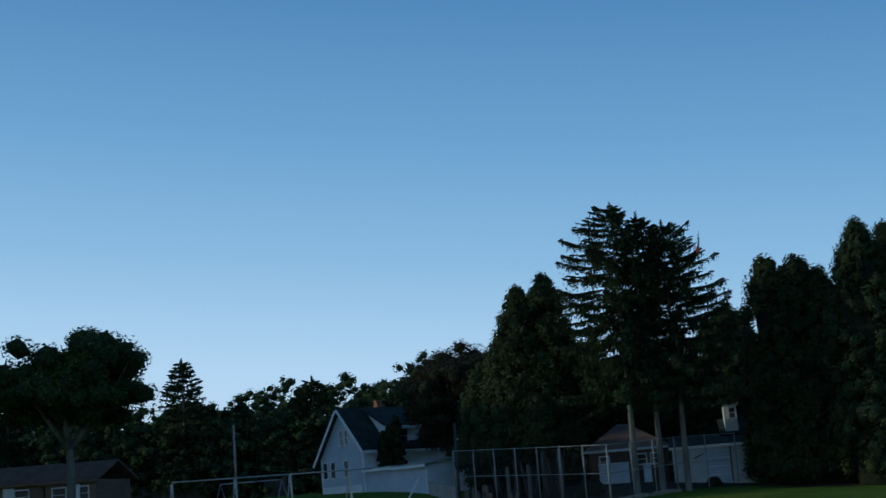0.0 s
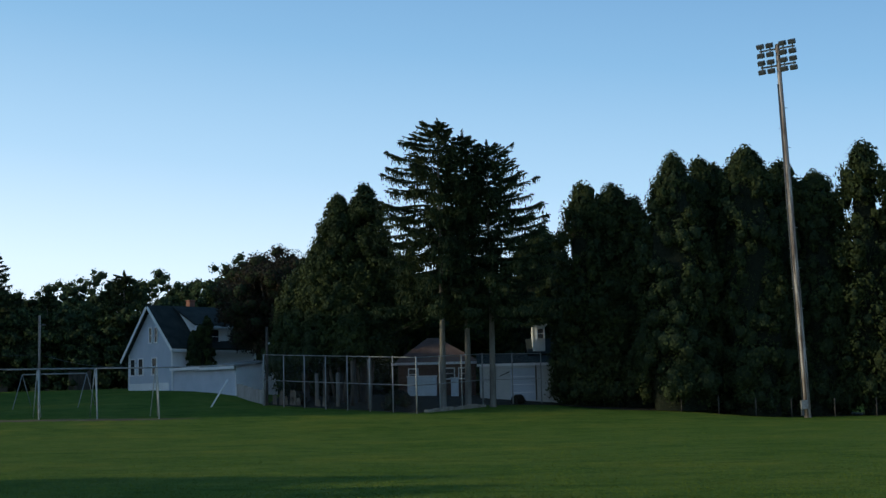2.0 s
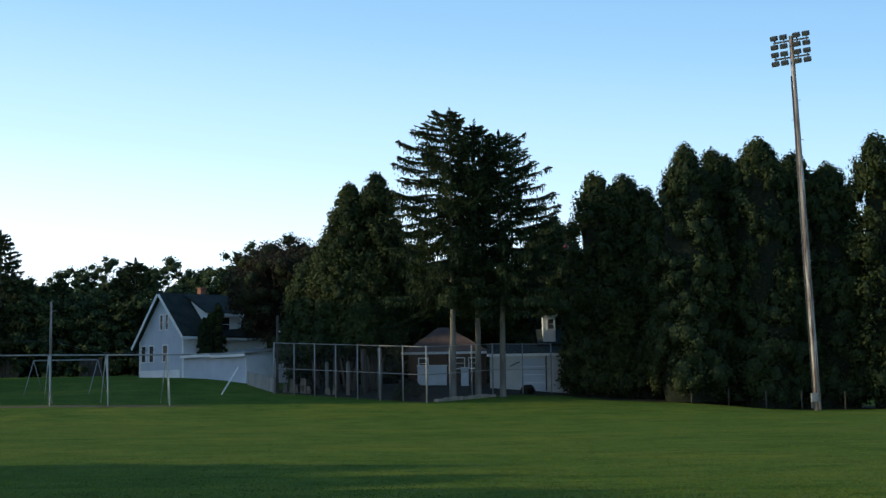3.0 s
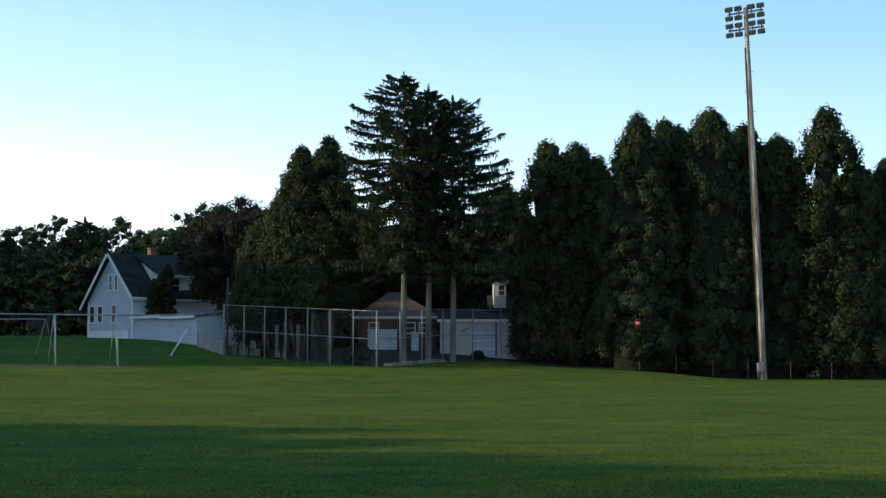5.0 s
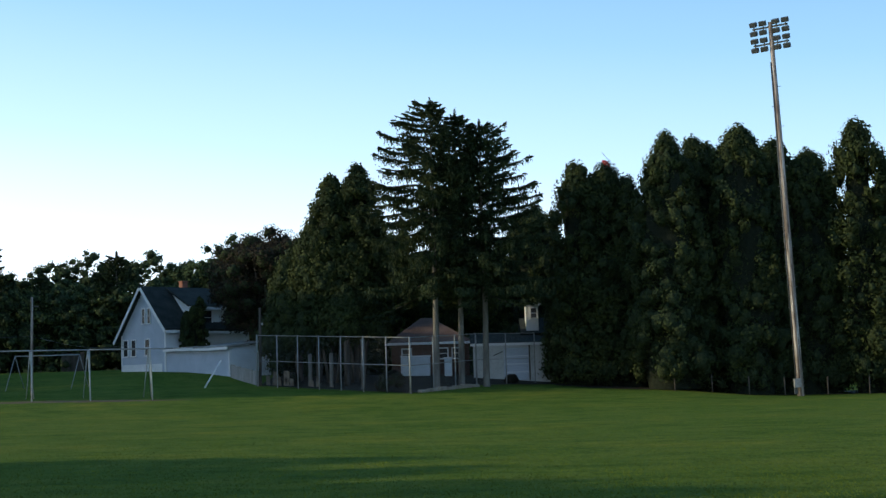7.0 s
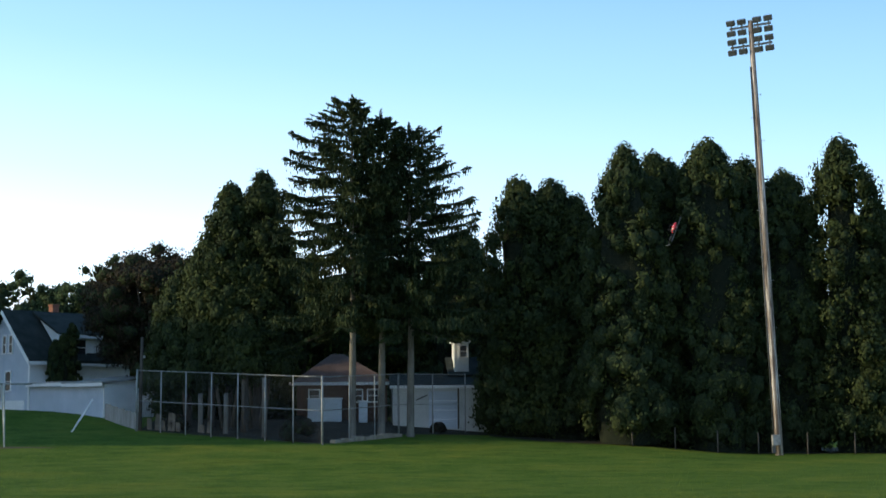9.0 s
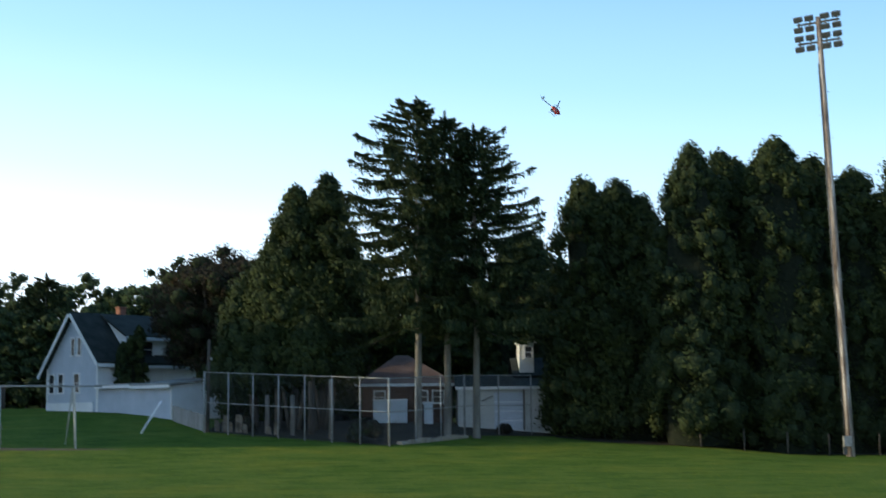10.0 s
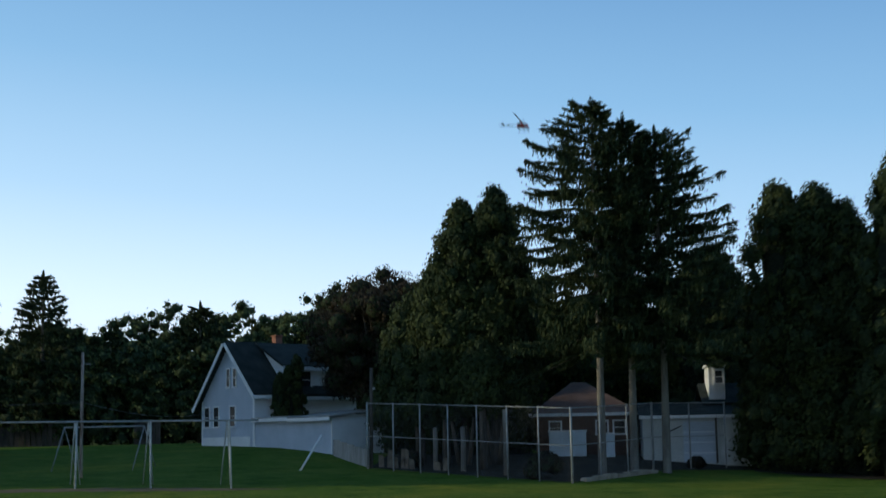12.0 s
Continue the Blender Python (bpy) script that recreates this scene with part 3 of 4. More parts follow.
def plant_far():
    pine = "distant dark pointed spruce above the woods"
    spruce(-32.6, 128.5, 11.0, 1.0, 4.2, 61, pine, group="distant spruces", fine=7, taper=5.0)
    spruce(-34.2, 129.0, 9.6, 1.0, 3.2, 66, pine, group="distant spruces", fine=7)
    spruce(-44.9, 127.5, 13.7, 1.5, 3.9, 62, "distant spruce with layered limbs and gaps between", group="distant spruces", fine=7, taper=5.0, gap=1.15)
    spruce(-55.0, 112.0, 13.4, 1.5, 3.0, 63, pine, group="distant spruces", fine=7, gap=1.2)
    spruce(-39.6, 128.0, 9.4, 1.5, 2.4, 64, pine, group="distant spruces", fine=6, gap=1.2)
    # the woods behind the houses
    rng = np.random.default_rng(70)
    cs, rs = [], []
    for row, (y0, top) in enumerate(((127.5, 8.8), (132.0, 10.6), (137.0, 12.0))):
        xv = -80.0
        while xv < 26:
            n = 0.5 + 0.5 * math.sin(xv * 0.33 + row * 2.1) * math.cos(xv * 0.13 + row)
            hh = top * (0.80 + 0.20 * n + rng.uniform(-0.07, 0.07))
            if xv > -16:
                hh *= 0.86 if xv < -1 else 1.08
            elif -26 < xv:
                hh *= 1.1
            elif xv < -34:
                hh *= 0.93
            base = gz(xv, y0)
            rad = rng.uniform(1.7, 2.7)
            point = rng.uniform(0.4, 0.75)
            for k in range(44):
                u = ((k + rng.random()) / 44) ** 0.8
                a = rng.uniform(0, 6.283)
                q = rad * (1 - u ** 3) ** point * rng.uniform(0.55, 1.15) + 0.35 * rng.random()
                cs.append((xv + q * math.cos(a), y0 + 0.9 * q * math.sin(a), base + hh * (0.03 + 0.98 * u)))
                rs.append(rng.uniform(0.6, 1.1) * (1 - 0.3 * u))
            xv += rng.uniform(1.5, 2.4)
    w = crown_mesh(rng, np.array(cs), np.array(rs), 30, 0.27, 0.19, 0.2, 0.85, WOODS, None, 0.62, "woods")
    tagged(w, "dense green woods behind the houses", "woods", kind="stuff")
    # a wooded rise farther off closes the view
    xs = np.linspace(-110, 80, 96)
    vs, fs = [], []
    for i, xv in enumerate(xs):
        hh = 10.6 + 1.2 * math.sin(xv * 0.21) + 0.8 * math.sin(xv * 0.57 + 1) - (2.0 if xv > -14 else 0)
        for k in range(4):
            vs.append((xv, 146 + k * 4, (0, 0.7, 1.0, 0.8)[k] * hh + gz(xv, 118) * 0.8))
    for i in range(len(xs) - 1):
        for k in range(3):
            a = i * 4 + k
            fs.append((a, a + 4, a + 5, a + 1))
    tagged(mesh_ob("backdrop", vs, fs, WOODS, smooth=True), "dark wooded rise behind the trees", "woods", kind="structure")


# unseen trees added out of view, which keep the low sun off the near grass and the houses
def plant_shade():
    rng = random.Random(5)
    first = broadleaf(-34, 18.0, 12.2, 4.8, 2.0, 81, "unseen broad tree added to shade the near grass and the houses", LEAF, lumps=90, per=55, leaf=0.6, group="trees beside the field", lump_r=(0.9, 1.6))
    # spots and scales chosen for the shadow edge they throw
    spots = [(-34, 28.5, 0.74), (-38, 28.0, 0.98), (-35, 23.5, 0.93), (-34, 12.0, 1.15), (-34, 5.0, 1.3), (-36, -3, 1.45), (-43, 14, 1.3), (-42, 6, 1.45), (-34, -12, 1.5),
             (-64, 91, 2.0), (-66, 99, 2.0), (-73, 104, 2.1), (-76, 94, 2.1)]
    for px, py, k in spots:
        copy_thing(first, pose(px, py, gz(px, py), 0, 0, rng.uniform(0, 360)) @ Matrix.Scale(k, 4))


# ---- light pole ----
def light_pole():
    bx, by = 20.66, 90.0
    z0 = gz(bx, by)
    t = thing("light_pole", pose(bx, by, z0, 0, -1.88, 0), "tall weathered timber floodlight pole with sixteen lamps", "light pole")
    v, f = tube_np([(0, 0, -0.5), (0, 0, 4), (0.02, 0, 14), (0, 0, 24.15)], [0.23, 0.22, 0.175, 0.14], 14)
    mesh_ob("pole", v, f, TIMBER, t, "", True)
    v, f = tube_np([(-0.26, -0.06, 0.2), (-0.25, -0.06, 9), (-0.20, -0.06, 17), (-0.18, -0.06, 21.5)], [0.04] * 4, 6)
    mesh_ob("conduit", v, f, DARKSTEEL, t, "dark metal cable conduit", True)
    part("service_box", boxed(-0.46, -0.02, -0.50, -0.24, 0.55, 1.12, bevel=0.02), GALV, t, "pale grey metal box")
    part("strap", boxed(-0.40, -0.22, -0.14, 0.02, 0.15, 0.56), DARKSTEEL, t)
    for k in range(14):
        s = 1 if k % 2 else -1
        part("step_peg", boxed(min(0, s * 0.34), max(0, s * 0.34), -0.015, 0.015, 3.0 + k * 1.3, 3.03 + k * 1.3), GALV, t)
    turn = pose(0, 0, 0, 0, 0, -30)
    for za in (22.75, 23.85):
        part("cross_arm", boxed(-1.20, 1.14, -0.05, 0.05, za - 0.05, za + 0.05, m=turn), DARKSTEEL, t, "dark metal cross-arm")
        for dz in (-0.31, 0.29):
            for xk in (-1.08, -0.47, 0.40, 1.02):
                m = turn @ Matrix.Translation((xk, -0.12, za + dz)) @ pose(0, 0, 0, 24, 0, (xk * 9) % 14 - 7)
                bm = bmesh.new()
                box(bm, -0.23, 0.23, -0.18, 0.10, -0.15, 0.15, bevel=0.02, m=m)
                box(bm, -0.13, 0.13, 0.10, 0.30, -0.11, 0.11, bevel=0.02, m=m)
                fl = part("floodlight", bm, DARKSTEEL, t)
                part("lens", boxed(-0.20, 0.20, -0.195, -0.183, -0.125, 0.125, m=m), LENS, fl, "pale lamp glass")
                part("bracket", boxed(xk - 0.03, xk + 0.03, -0.09, 0.0, min(za, za + dz), max(za, za + dz), m=turn), DARKSTEEL, t)


# ---- fences ----
def pipe_between(name, a, b, r, material, parent, label=""):
    v, f = tube_np([a, b], [r, r], 7)
    return mesh_ob(name, v, f, material, parent, label, True)


def chain_link(name, corners, height, count, label):
    t = thing(name, pose(0, 0, 0), label, "fence")
    wires = []
    for (ax, ay), (bx, by), n in zip(corners, corners[1:], count):
        ln = math.hypot(bx - ax, by - ay)
        za, zb = gz(ax, ay), gz(bx, by)
        ta, tb = za + height, zb + height
        for k in range(n + 1):
            if k == n and (bx, by) != corners[-1]:
                continue
            q = k / n
            px, py = ax + (bx - ax) * q, ay + (by - ay) * q
            pipe_between("post", (px, py, gz(px, py) - 0.3), (px, py, ta + (tb - ta) * q + 0.05), 0.042 if k else 0.062, GALV, t)
        for hq in (1.0, 0.5):
            for k in range(n):
                q0, q1 = k / n, (k + 1) / n
                pipe_between("rail", (ax + (bx - ax) * q0, ay + (by - ay) * q0, za + (zb - za) * q0 + height * hq), (ax + (bx - ax) * q1, ay + (by - ay) * q1, za + (zb - za) * q1 + height * hq), 0.026, GALV, t)
        step = 0.2
        for k in range(int((ln + height) / step)):
            for sgn in (1, -1):
                u0, u1 = k * step - height, k * step
                c0, c1 = max(0, u0), min(ln, u1)
                h0, h1 = c0 - u0, c1 - u0
                if sgn < 0:
                    h0, h1 = height - h0, height - h1
                if c1 - c0 < 0.05:
                    continue
                p0 = (ax + (bx - ax) * c0 / ln, ay + (by - ay) * c0 / ln, za + (zb - za) * c0 / ln + h0)
                p1 = (ax + (bx - ax) * c1 / ln, ay + (by - ay) * c1 / ln, za + (zb - za) * c1 / ln + h1)
                wires.append(((p0, p1), (0.0022, 0.0022), 3))
    v, f = tubes(wires)
    tagged(mesh_ob("wire_mesh", v, f, WIRE, t, "grey woven wire mesh"), kind="stuff")
    return t


def fences():
    chain_link("chain_link_fence", [(-14.9, 97.0), (-3.95, 88.0), (0.19, 95.0), (4.3, 99.0)], 3.5, (7, 3, 2), "tall galvanised chain-link fence with a middle rail")
    # low fence along the row of arborvitae
    t = thing("wire_fence", pose(0, 0, 0), "low grey fence posts before the arborvitae row", "fence")
    for px in (13.0, 15.4, 17.8, 20.1, 22.9, 25.6):
        py = 91.6 + 0.02 * px
        pipe_between("post", (px, py, gz(px, py) - 0.3), (px, py, gz(px, py) + 1.2), 0.04, DARKBARK, t)
    # plank fence from the low annex to the utility pole
    t = thing("plank_fence", pose(0, 0, 0), "weathered grey plank fence beside the low annex", "fence")
    for k in range(15):
        q = k / 14
        px, py = -17.75 + 2.75 * q, 103.2 - 5.4 * q
        zz = gz(px, py)
        part("plank", boxed(-0.2, 0.2, -0.012, 0.012, -0.1, 1.15 + 0.03 * ((k * 7) % 3), m=pose(px, py, zz - 0.2, 0, 0, -62)), PLANK, t)
    t = thing("board_fence", pose(0, 0, 0), "uneven broken tan boards leaning behind the chain-link fence", "fence")
    rng = random.Random(8)
    for q, w, h in ((0.05, 0.36, 0.75), (0.12, 0.44, 1.05), (0.17, 0.30, 0.7), (0.24, 0.52, 1.15), (0.30, 0.34, 0.62), (0.50, 0.40, 0.55), (0.56, 0.30, 0.8)):
        px, py = -14.6 + 7.2 * q, 97.9 - 4.6 * q
        bm = bmesh.new()
        prism(bm, [(-w / 2, 0), (w / 2, 0), (w / 2 - 0.02, h), (w * 0.05, h * 0.94), (-w * 0.12, h * 0.99), (-w / 2 + 0.01, h * 0.86)], -0.02, 0.02, pose(px, py, gz(px, py) - 0.05, 0, rng.uniform(-6, 6), 57))
        part("board", bm, TANBOARD, t)
    # stone kerb behind the fence
    t = thing("stone_kerb", pose(0, 0, 0), "low kerb of pale rough stone blocks under the spruces", "kerb")
    for k in range(7):
        q = (k + 0.5) / 7
        px, py = -3.45 + 3.7 * q, 89.2 + 5.4 * q
        part("stone", boxed(-0.45, 0.45, -0.2, 0.2, -0.2, 0.17 + 0.04 * (k % 3), bevel=0.05, m=pose(px, py, gz(px, py), 0, 0, 54 + (k * 13) % 7)), SANDSTONE, t)


# ---- houses ----
def slab(bm, a, b, x0, x1, thick, m=None):
    """A roof slab between two lines (y, z), from x0 to x1."""
    (ya, za), (yb, zb) = a, b
    d = math.hypot(yb - ya, zb - za)
    ny, nz = -(zb - za) / d * thick, (yb - ya) / d * thick
    if nz < 0:
        ny, nz = -ny, -nz
    pts = [(ya, za), (yb, zb), (yb + ny, zb + nz), (ya + ny, za + nz)]
    vs = [bm.verts.new((m or Matrix()) @ Vector((x, y, z))) for x in (x0, x1) for y, z in pts]
    for q in ((0, 1, 2, 3), (7, 6, 5, 4), (0, 4, 5, 1), (1, 5, 6, 2), (2, 6, 7, 3), (3, 7, 4, 0)):
        bm.faces.new([vs[i] for i in q])
    return bm


def prism(bm, outline, x0, x1, m=None):
    """A body with the outline (y, z), from x0 to x1."""
    a = [bm.verts.new((m or Matrix()) @ Vector((x0, y, z))) for y, z in outline]
    b = [bm.verts.new((m or Matrix()) @ Vector((x1, y, z))) for y, z in outline]
    bm.faces.new(a)
    bm.faces.new(b[::-1])
    n = len(outline)
    for i in range(n):
        bm.faces.new((a[i], b[i], b[(i + 1) % n], a[(i + 1) % n]))
    return bm


def window(parent, m, w, h, bars=True):
    """A sash window in a wall's face: m has x along the wall and y into it."""
    t = part("window", box(box(boxed(-w / 2 - 0.09, -w / 2, -0.05, 0.03, -h / 2 - 0.09, h / 2 + 0.09, m=m), w / 2, w / 2 + 0.09, -0.05, 0.03, -h / 2 - 0.09, h / 2 + 0.09, m=m), -w / 2, w / 2, -0.05, 0.03, h / 2, h / 2 + 0.09, m=m), TRIM, parent, "white painted window frame")
    part("sill", boxed(-w / 2 - 0.12, w / 2 + 0.12, -0.10, 0.03, -h / 2 - 0.09, -h / 2, m=m), TRIM, t)
    part("pane", boxed(-w / 2, w / 2, -0.012, 0.0, 0.02, h / 2, m=m), GLASS, t, "dark reflecting pane")
    part("pane", boxed(-w / 2, w / 2, -0.012, 0.0, -h / 2, -0.02, m=m), GLASS, t, "dark reflecting pane")
    if bars:
        part("meeting_rail", boxed(-w / 2, w / 2, -0.03, 0.0, -0.02, 0.02, m=m), TRIM, t)
    return t


def siding(parent, m, x0, x1, z0, z1, step=0.26, name="siding_board", material=None):
    """Lapped boards on a wall's face: m has x along the wall and y into it."""
    k = 0
    z = z0
    while z < z1 - 0.03:
        zt = min(z + step, z1)
        bm = bmesh.new()
        pts = [(-0.03, z), (-0.008, zt), (0.012, zt), (0.012, z)]
        prism(bm, pts, x0, x1, m)
        part(name, bm, material or SIDING, parent)
        z = zt
        k += 1


def white_house():
    t = thing("house", pose(-24.05, 110.0, 2.85, 0, 0, 45), "white clapboard house with steep dark roof and dormer", "house")
    wall = prism(bmesh.new(), [(0, -0.6), (6.5, -0.6), (6.5, 3.0), (3.15, 6.62), (0, 3.5)], 0, 8.0)
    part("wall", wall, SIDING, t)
    part("roof", slab(slab(bmesh.new(), (-0.45, 3.2), (3.17, 6.75), -0.4, 8.3, 0.16), (7.1, 2.45), (3.13, 6.75), -0.4, 8.3, 0.16), SHINGLE, t, "dark green shingle roof")
    # gable boards: face looks along -x
    g = pose(0, 0, 0, 0, 0, -90)
    for k in range(26):
        z = -0.1 + 0.26 * k
        hi = z + 0.13
        y0 = 0.0 if hi < 3.5 else (hi - 3.5) / 3.12 * 3.15
        y1 = 6.5 if hi < 3.0 else 6.5 - (hi - 3.0) / 3.62 * 3.35
        if y1 - y0 > 0.15:
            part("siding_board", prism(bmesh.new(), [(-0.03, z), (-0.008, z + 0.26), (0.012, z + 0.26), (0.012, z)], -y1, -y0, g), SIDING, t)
    for a, b in (((-0.42, 3.02), (3.15, 6.60)), ((7.05, 2.3), (3.15, 6.60))):
        part("rake_board", slab(bmesh.new(), a, b, -0.46, -0.40, 0.22), TRIM, t, "white rake board under the roof edge")
    part("eave_board", boxed(-0.42, 8.3, -0.52, -0.44, 2.98, 3.22), TRIM, t)
    part("corner_board", boxed(-0.06, 0.2, -0.06, 0.14, -0.5, 3.45), TRIM, t)
    part("corner_board", boxed(-0.05, 0.12, 6.4, 6.55, -0.5, 3.0), TRIM, t)
    part("foundation", boxed(-0.07, 0.0, 0.5, 6.5, -0.6, 0.62), TRIM, t, "white painted foundation strip")
    for yy, zz, w, h in ((2.35, 4.45, 0.36, 1.15), (3.15, 4.45, 0.36, 1.15), (2.6, 1.95, 0.62, 1.25), (4.65, 1.95, 0.62, 1.25), (5.85, 1.95, 0.62, 1.25)):
        window(t, pose(-0.035, yy, zz, 0, 0, -90), w, h)
    # dormer on the slope towards the field
    part("dormer", prism(bmesh.new(), [(0.05, 3.3), (0.05, 5.05), (2.4, 6.35), (2.4, 5.5)], 2.2, 7.0), TRIM, t, "white shed dormer")
    part("dormer_roof", slab(bmesh.new(), (-0.35, 5.05), (3.0, 6.7), 1.9, 7.3, 0.14), SHINGLE, t, "dark green shingle roof")
    part("dormer_board", boxed(1.9, 7.3, -0.42, -0.34, 4.88, 5.1), TRIM, t)
    # boards on this side stay bright white, for the light it gets
    siding(t, pose(0, 0.05, 0), 2.2, 7.0, 3.5, 4.9, 0.2, material=TRIM)
    for xx in (3.9, 5.9):
        window(t, pose(xx, 0.0, 4.25), 0.8, 1.1)
    part("skirt_roof", slab(bmesh.new(), (-0.5, 3.12), (0.06, 3.5), 2.0, 7.2, 0.1), SHINGLE, t)
    siding(t, pose(0, 0.0, 0), 0.1, 8.0, -0.3, 3.1, material=TRIM)
    chim = part("chimney", boxed(3.75, 4.25, 3.3, 3.8, 5.6, 7.35), BRICK, t, "red brick chimney")
    part("cap", boxed(3.69, 4.31, 3.24, 3.86, 7.34, 7.44, bevel=0.02), BRICK, chim)
    # low annex
    a = thing("annex", pose(-24.05, 110.0, 2.85, 0, 0, 45), "long low white annex with a flat sloping roof", "outbuilding")
    for y0, y1, za, zb, wx in ((-4.2, -0.05, 1.66, 1.72, 0.9), (-8.4, -4.2, 1.58, 2.05, 3.85)):
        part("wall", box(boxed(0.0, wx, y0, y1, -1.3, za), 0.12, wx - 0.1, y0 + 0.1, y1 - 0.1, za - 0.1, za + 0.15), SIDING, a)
        m = pose(0, 0, 0, 0, 0, 90)
        bm = bmesh.new()
        slab(bm, (0.3, za + 0.02), (-wx - 0.3, zb + 0.02), y0 - (0.3 if y0 < -6 else 0), y1, 0.10, m)
        part("roof", bm, PLANK, a, "pale grey roofing sheet")
        part("fascia", boxed(-0.34, -0.29, y0 - 0.3 * (y0 < -6), y1, za - 0.16, za + 0.04), TRIM, a)
    # end wall in the brighter white too, as the lit face
    part("end_wall", prism(bmesh.new(), [(0.0, -1.3), (-3.85, -1.3), (-3.85, 1.98), (0.0, 1.55)], -8.48, -8.4, pose(0, 0, 0, 0, 0, 90)), TRIM, a, "white end wall")
    siding(a, pose(0, -8.48, 0), 0.0, 3.8, -0.9, 1.45, 0.24, material=TRIM)
    # arborvitae columns before the house
    for px, py, h, s in ((-22.0, 110.6, 5.0, 91), (-22.45, 110.2, 4.6, 92), (-21.5, 111.0, 5.8, 93)):
        arborvitae(px, py, h, 0.62, s, "narrow dark arborvitae clipped column by the house", lumps=110, per=70, power=1.3, group="shrubs by the house")


def garages():
    t = thing("garage", pose(0.75, 101.0, 1.45), "white garage with a shallow dark roof", "garage")
    part("wall", boxed(-0.75, 5.3, 0, 6, -0.3, 2.6), GREYWALL, t, "white painted wall, greyed for the shade of the trees")
    part("door", boxed(1.45, 3.2, -0.04, 0.0, 0.0, 2.3), SIDING, t, "white overhead door")
    for k in range(3):
        part("panel_joint", boxed(1.45, 3.2, -0.055, -0.04, 0.56 + 0.57 * k, 0.60 + 0.57 * k), TRIM, t)
    part("roof", slab(slab(bmesh.new(), (-0.3, 2.55), (3.0, 3.35), -0.95, 5.6, 0.12), (6.3, 2.55), (3.0, 3.35), -0.95, 5.6, 0.12), SHINGLE, t, "dark shingle roof")
    part("fascia", boxed(-0.95, 5.6, -0.34, -0.30, 2.48, 2.66), TRIM, t)
    part("corner_post", boxed(3.22, 3.32, -0.06, 0.0, 0, 2.55), DARKBARK, t)
    sg = part("sign", boxed(0.75, 1.5, -0.03, -0.005, 1.55, 1.62, m=pose(0, 0, 0, 0, -24, 0) @ Matrix.Translation((0.6, 0, -0.25))), BLACK, t, "small dark wall ornament")
    part("leaf", boxed(1.5, 1.62, -0.03, -0.005, 1.9, 2.12), BLACK, sg)
    u = thing("back_house", pose(3.8, 102.4, 1.3), "white house with a dark roof, half hidden by evergreens", "house")
    part("wall", boxed(0, 6.0, 1.0, 6, 0, 3.6), TRIM, u)
    part("roof", slab(slab(bmesh.new(), (0.5, 3.4), (3.4, 4.6), -0.3, 6.2, 0.14), (6.4, 3.4), (3.4, 4.6), -0.3, 6.2, 0.14), SHINGLE, u, "dark shingle roof")
    part("dormer", boxed(0.15, 1.05, 0.9, 3.4, 3.3, 5.6), TRIM, u, "white dormer")
    part("dormer_roof", boxed(0.0, 1.2, 0.7, 3.5, 5.6, 5.72), TRIM, u)
    window(u, pose(0.72, 0.88, 5.0), 0.4, 0.7)
    # brick building with hipped roof
    b = thing("brick_house", pose(-6.2, 104.0, 1.6), "low brick building with a brown hipped roof", "house")
    part("wall", boxed(0.2, 5.9, 0, 5.6, -0.3, 2.75), DARKBRICK, b, "dark brown brick wall")
    bm = bmesh.new()
    lo = [bm.verts.new(q) for q in ((-0.25, -0.45, 2.72), (6.35, -0.45, 2.72), (6.35, 6.0, 2.72), (-0.25, 6.0, 2.72))]
    hi = [bm.verts.new(q) for q in ((2.3, 2.6, 4.7), (3.1, 2.6, 4.7))]
    for q in ((lo[0], lo[1], hi[1], hi[0]), (lo[1], lo[2], hi[1]), (lo[2], lo[3], hi[0], hi[1]), (lo[3], lo[0], hi[0]), (lo[3], lo[2], lo[1], lo[0])):
        bm.faces.new(q)
    part("roof", bm, BROWNROOF, b, "brown hipped shingle roof")
    part("fascia", boxed(-0.28, 6.38, -0.52, -0.46, 2.62, 2.80), TRIM, b, "white fascia")
    for xx in (1.3, 4.0, 5.0):
        window(b, pose(xx, -0.01, 1.95), 0.6, 0.7)
    c = thing("storage_box", pose(-5.25, 102.0, gz(-4, 102)), "pale blue painted metal storage shed", "shed")
    part("body", boxed(0, 2.1, 0, 1.4, 0, 1.4, bevel=0.03), TANKPAINT, c)
    part("door", boxed(1.2, 1.9, -0.03, -0.003, 0.12, 1.25), TANKPAINT, c)
    part("lid", boxed(-0.06, 2.16, -0.06, 1.46, 1.402, 1.48, bevel=0.02), TRIM, c)
    c2 = thing("storage_box", pose(-2.1, 102.0, gz(-2, 102)), "small pale blue painted storage box", "shed")
    part("body", boxed(0, 0.55, 0, 0.8, 0, 1.3, bevel=0.03), TANKPAINT, c2)
    part("lid", boxed(-0.05, 0.6, -0.05, 0.85, 1.302, 1.37, bevel=0.02), TRIM, c2)


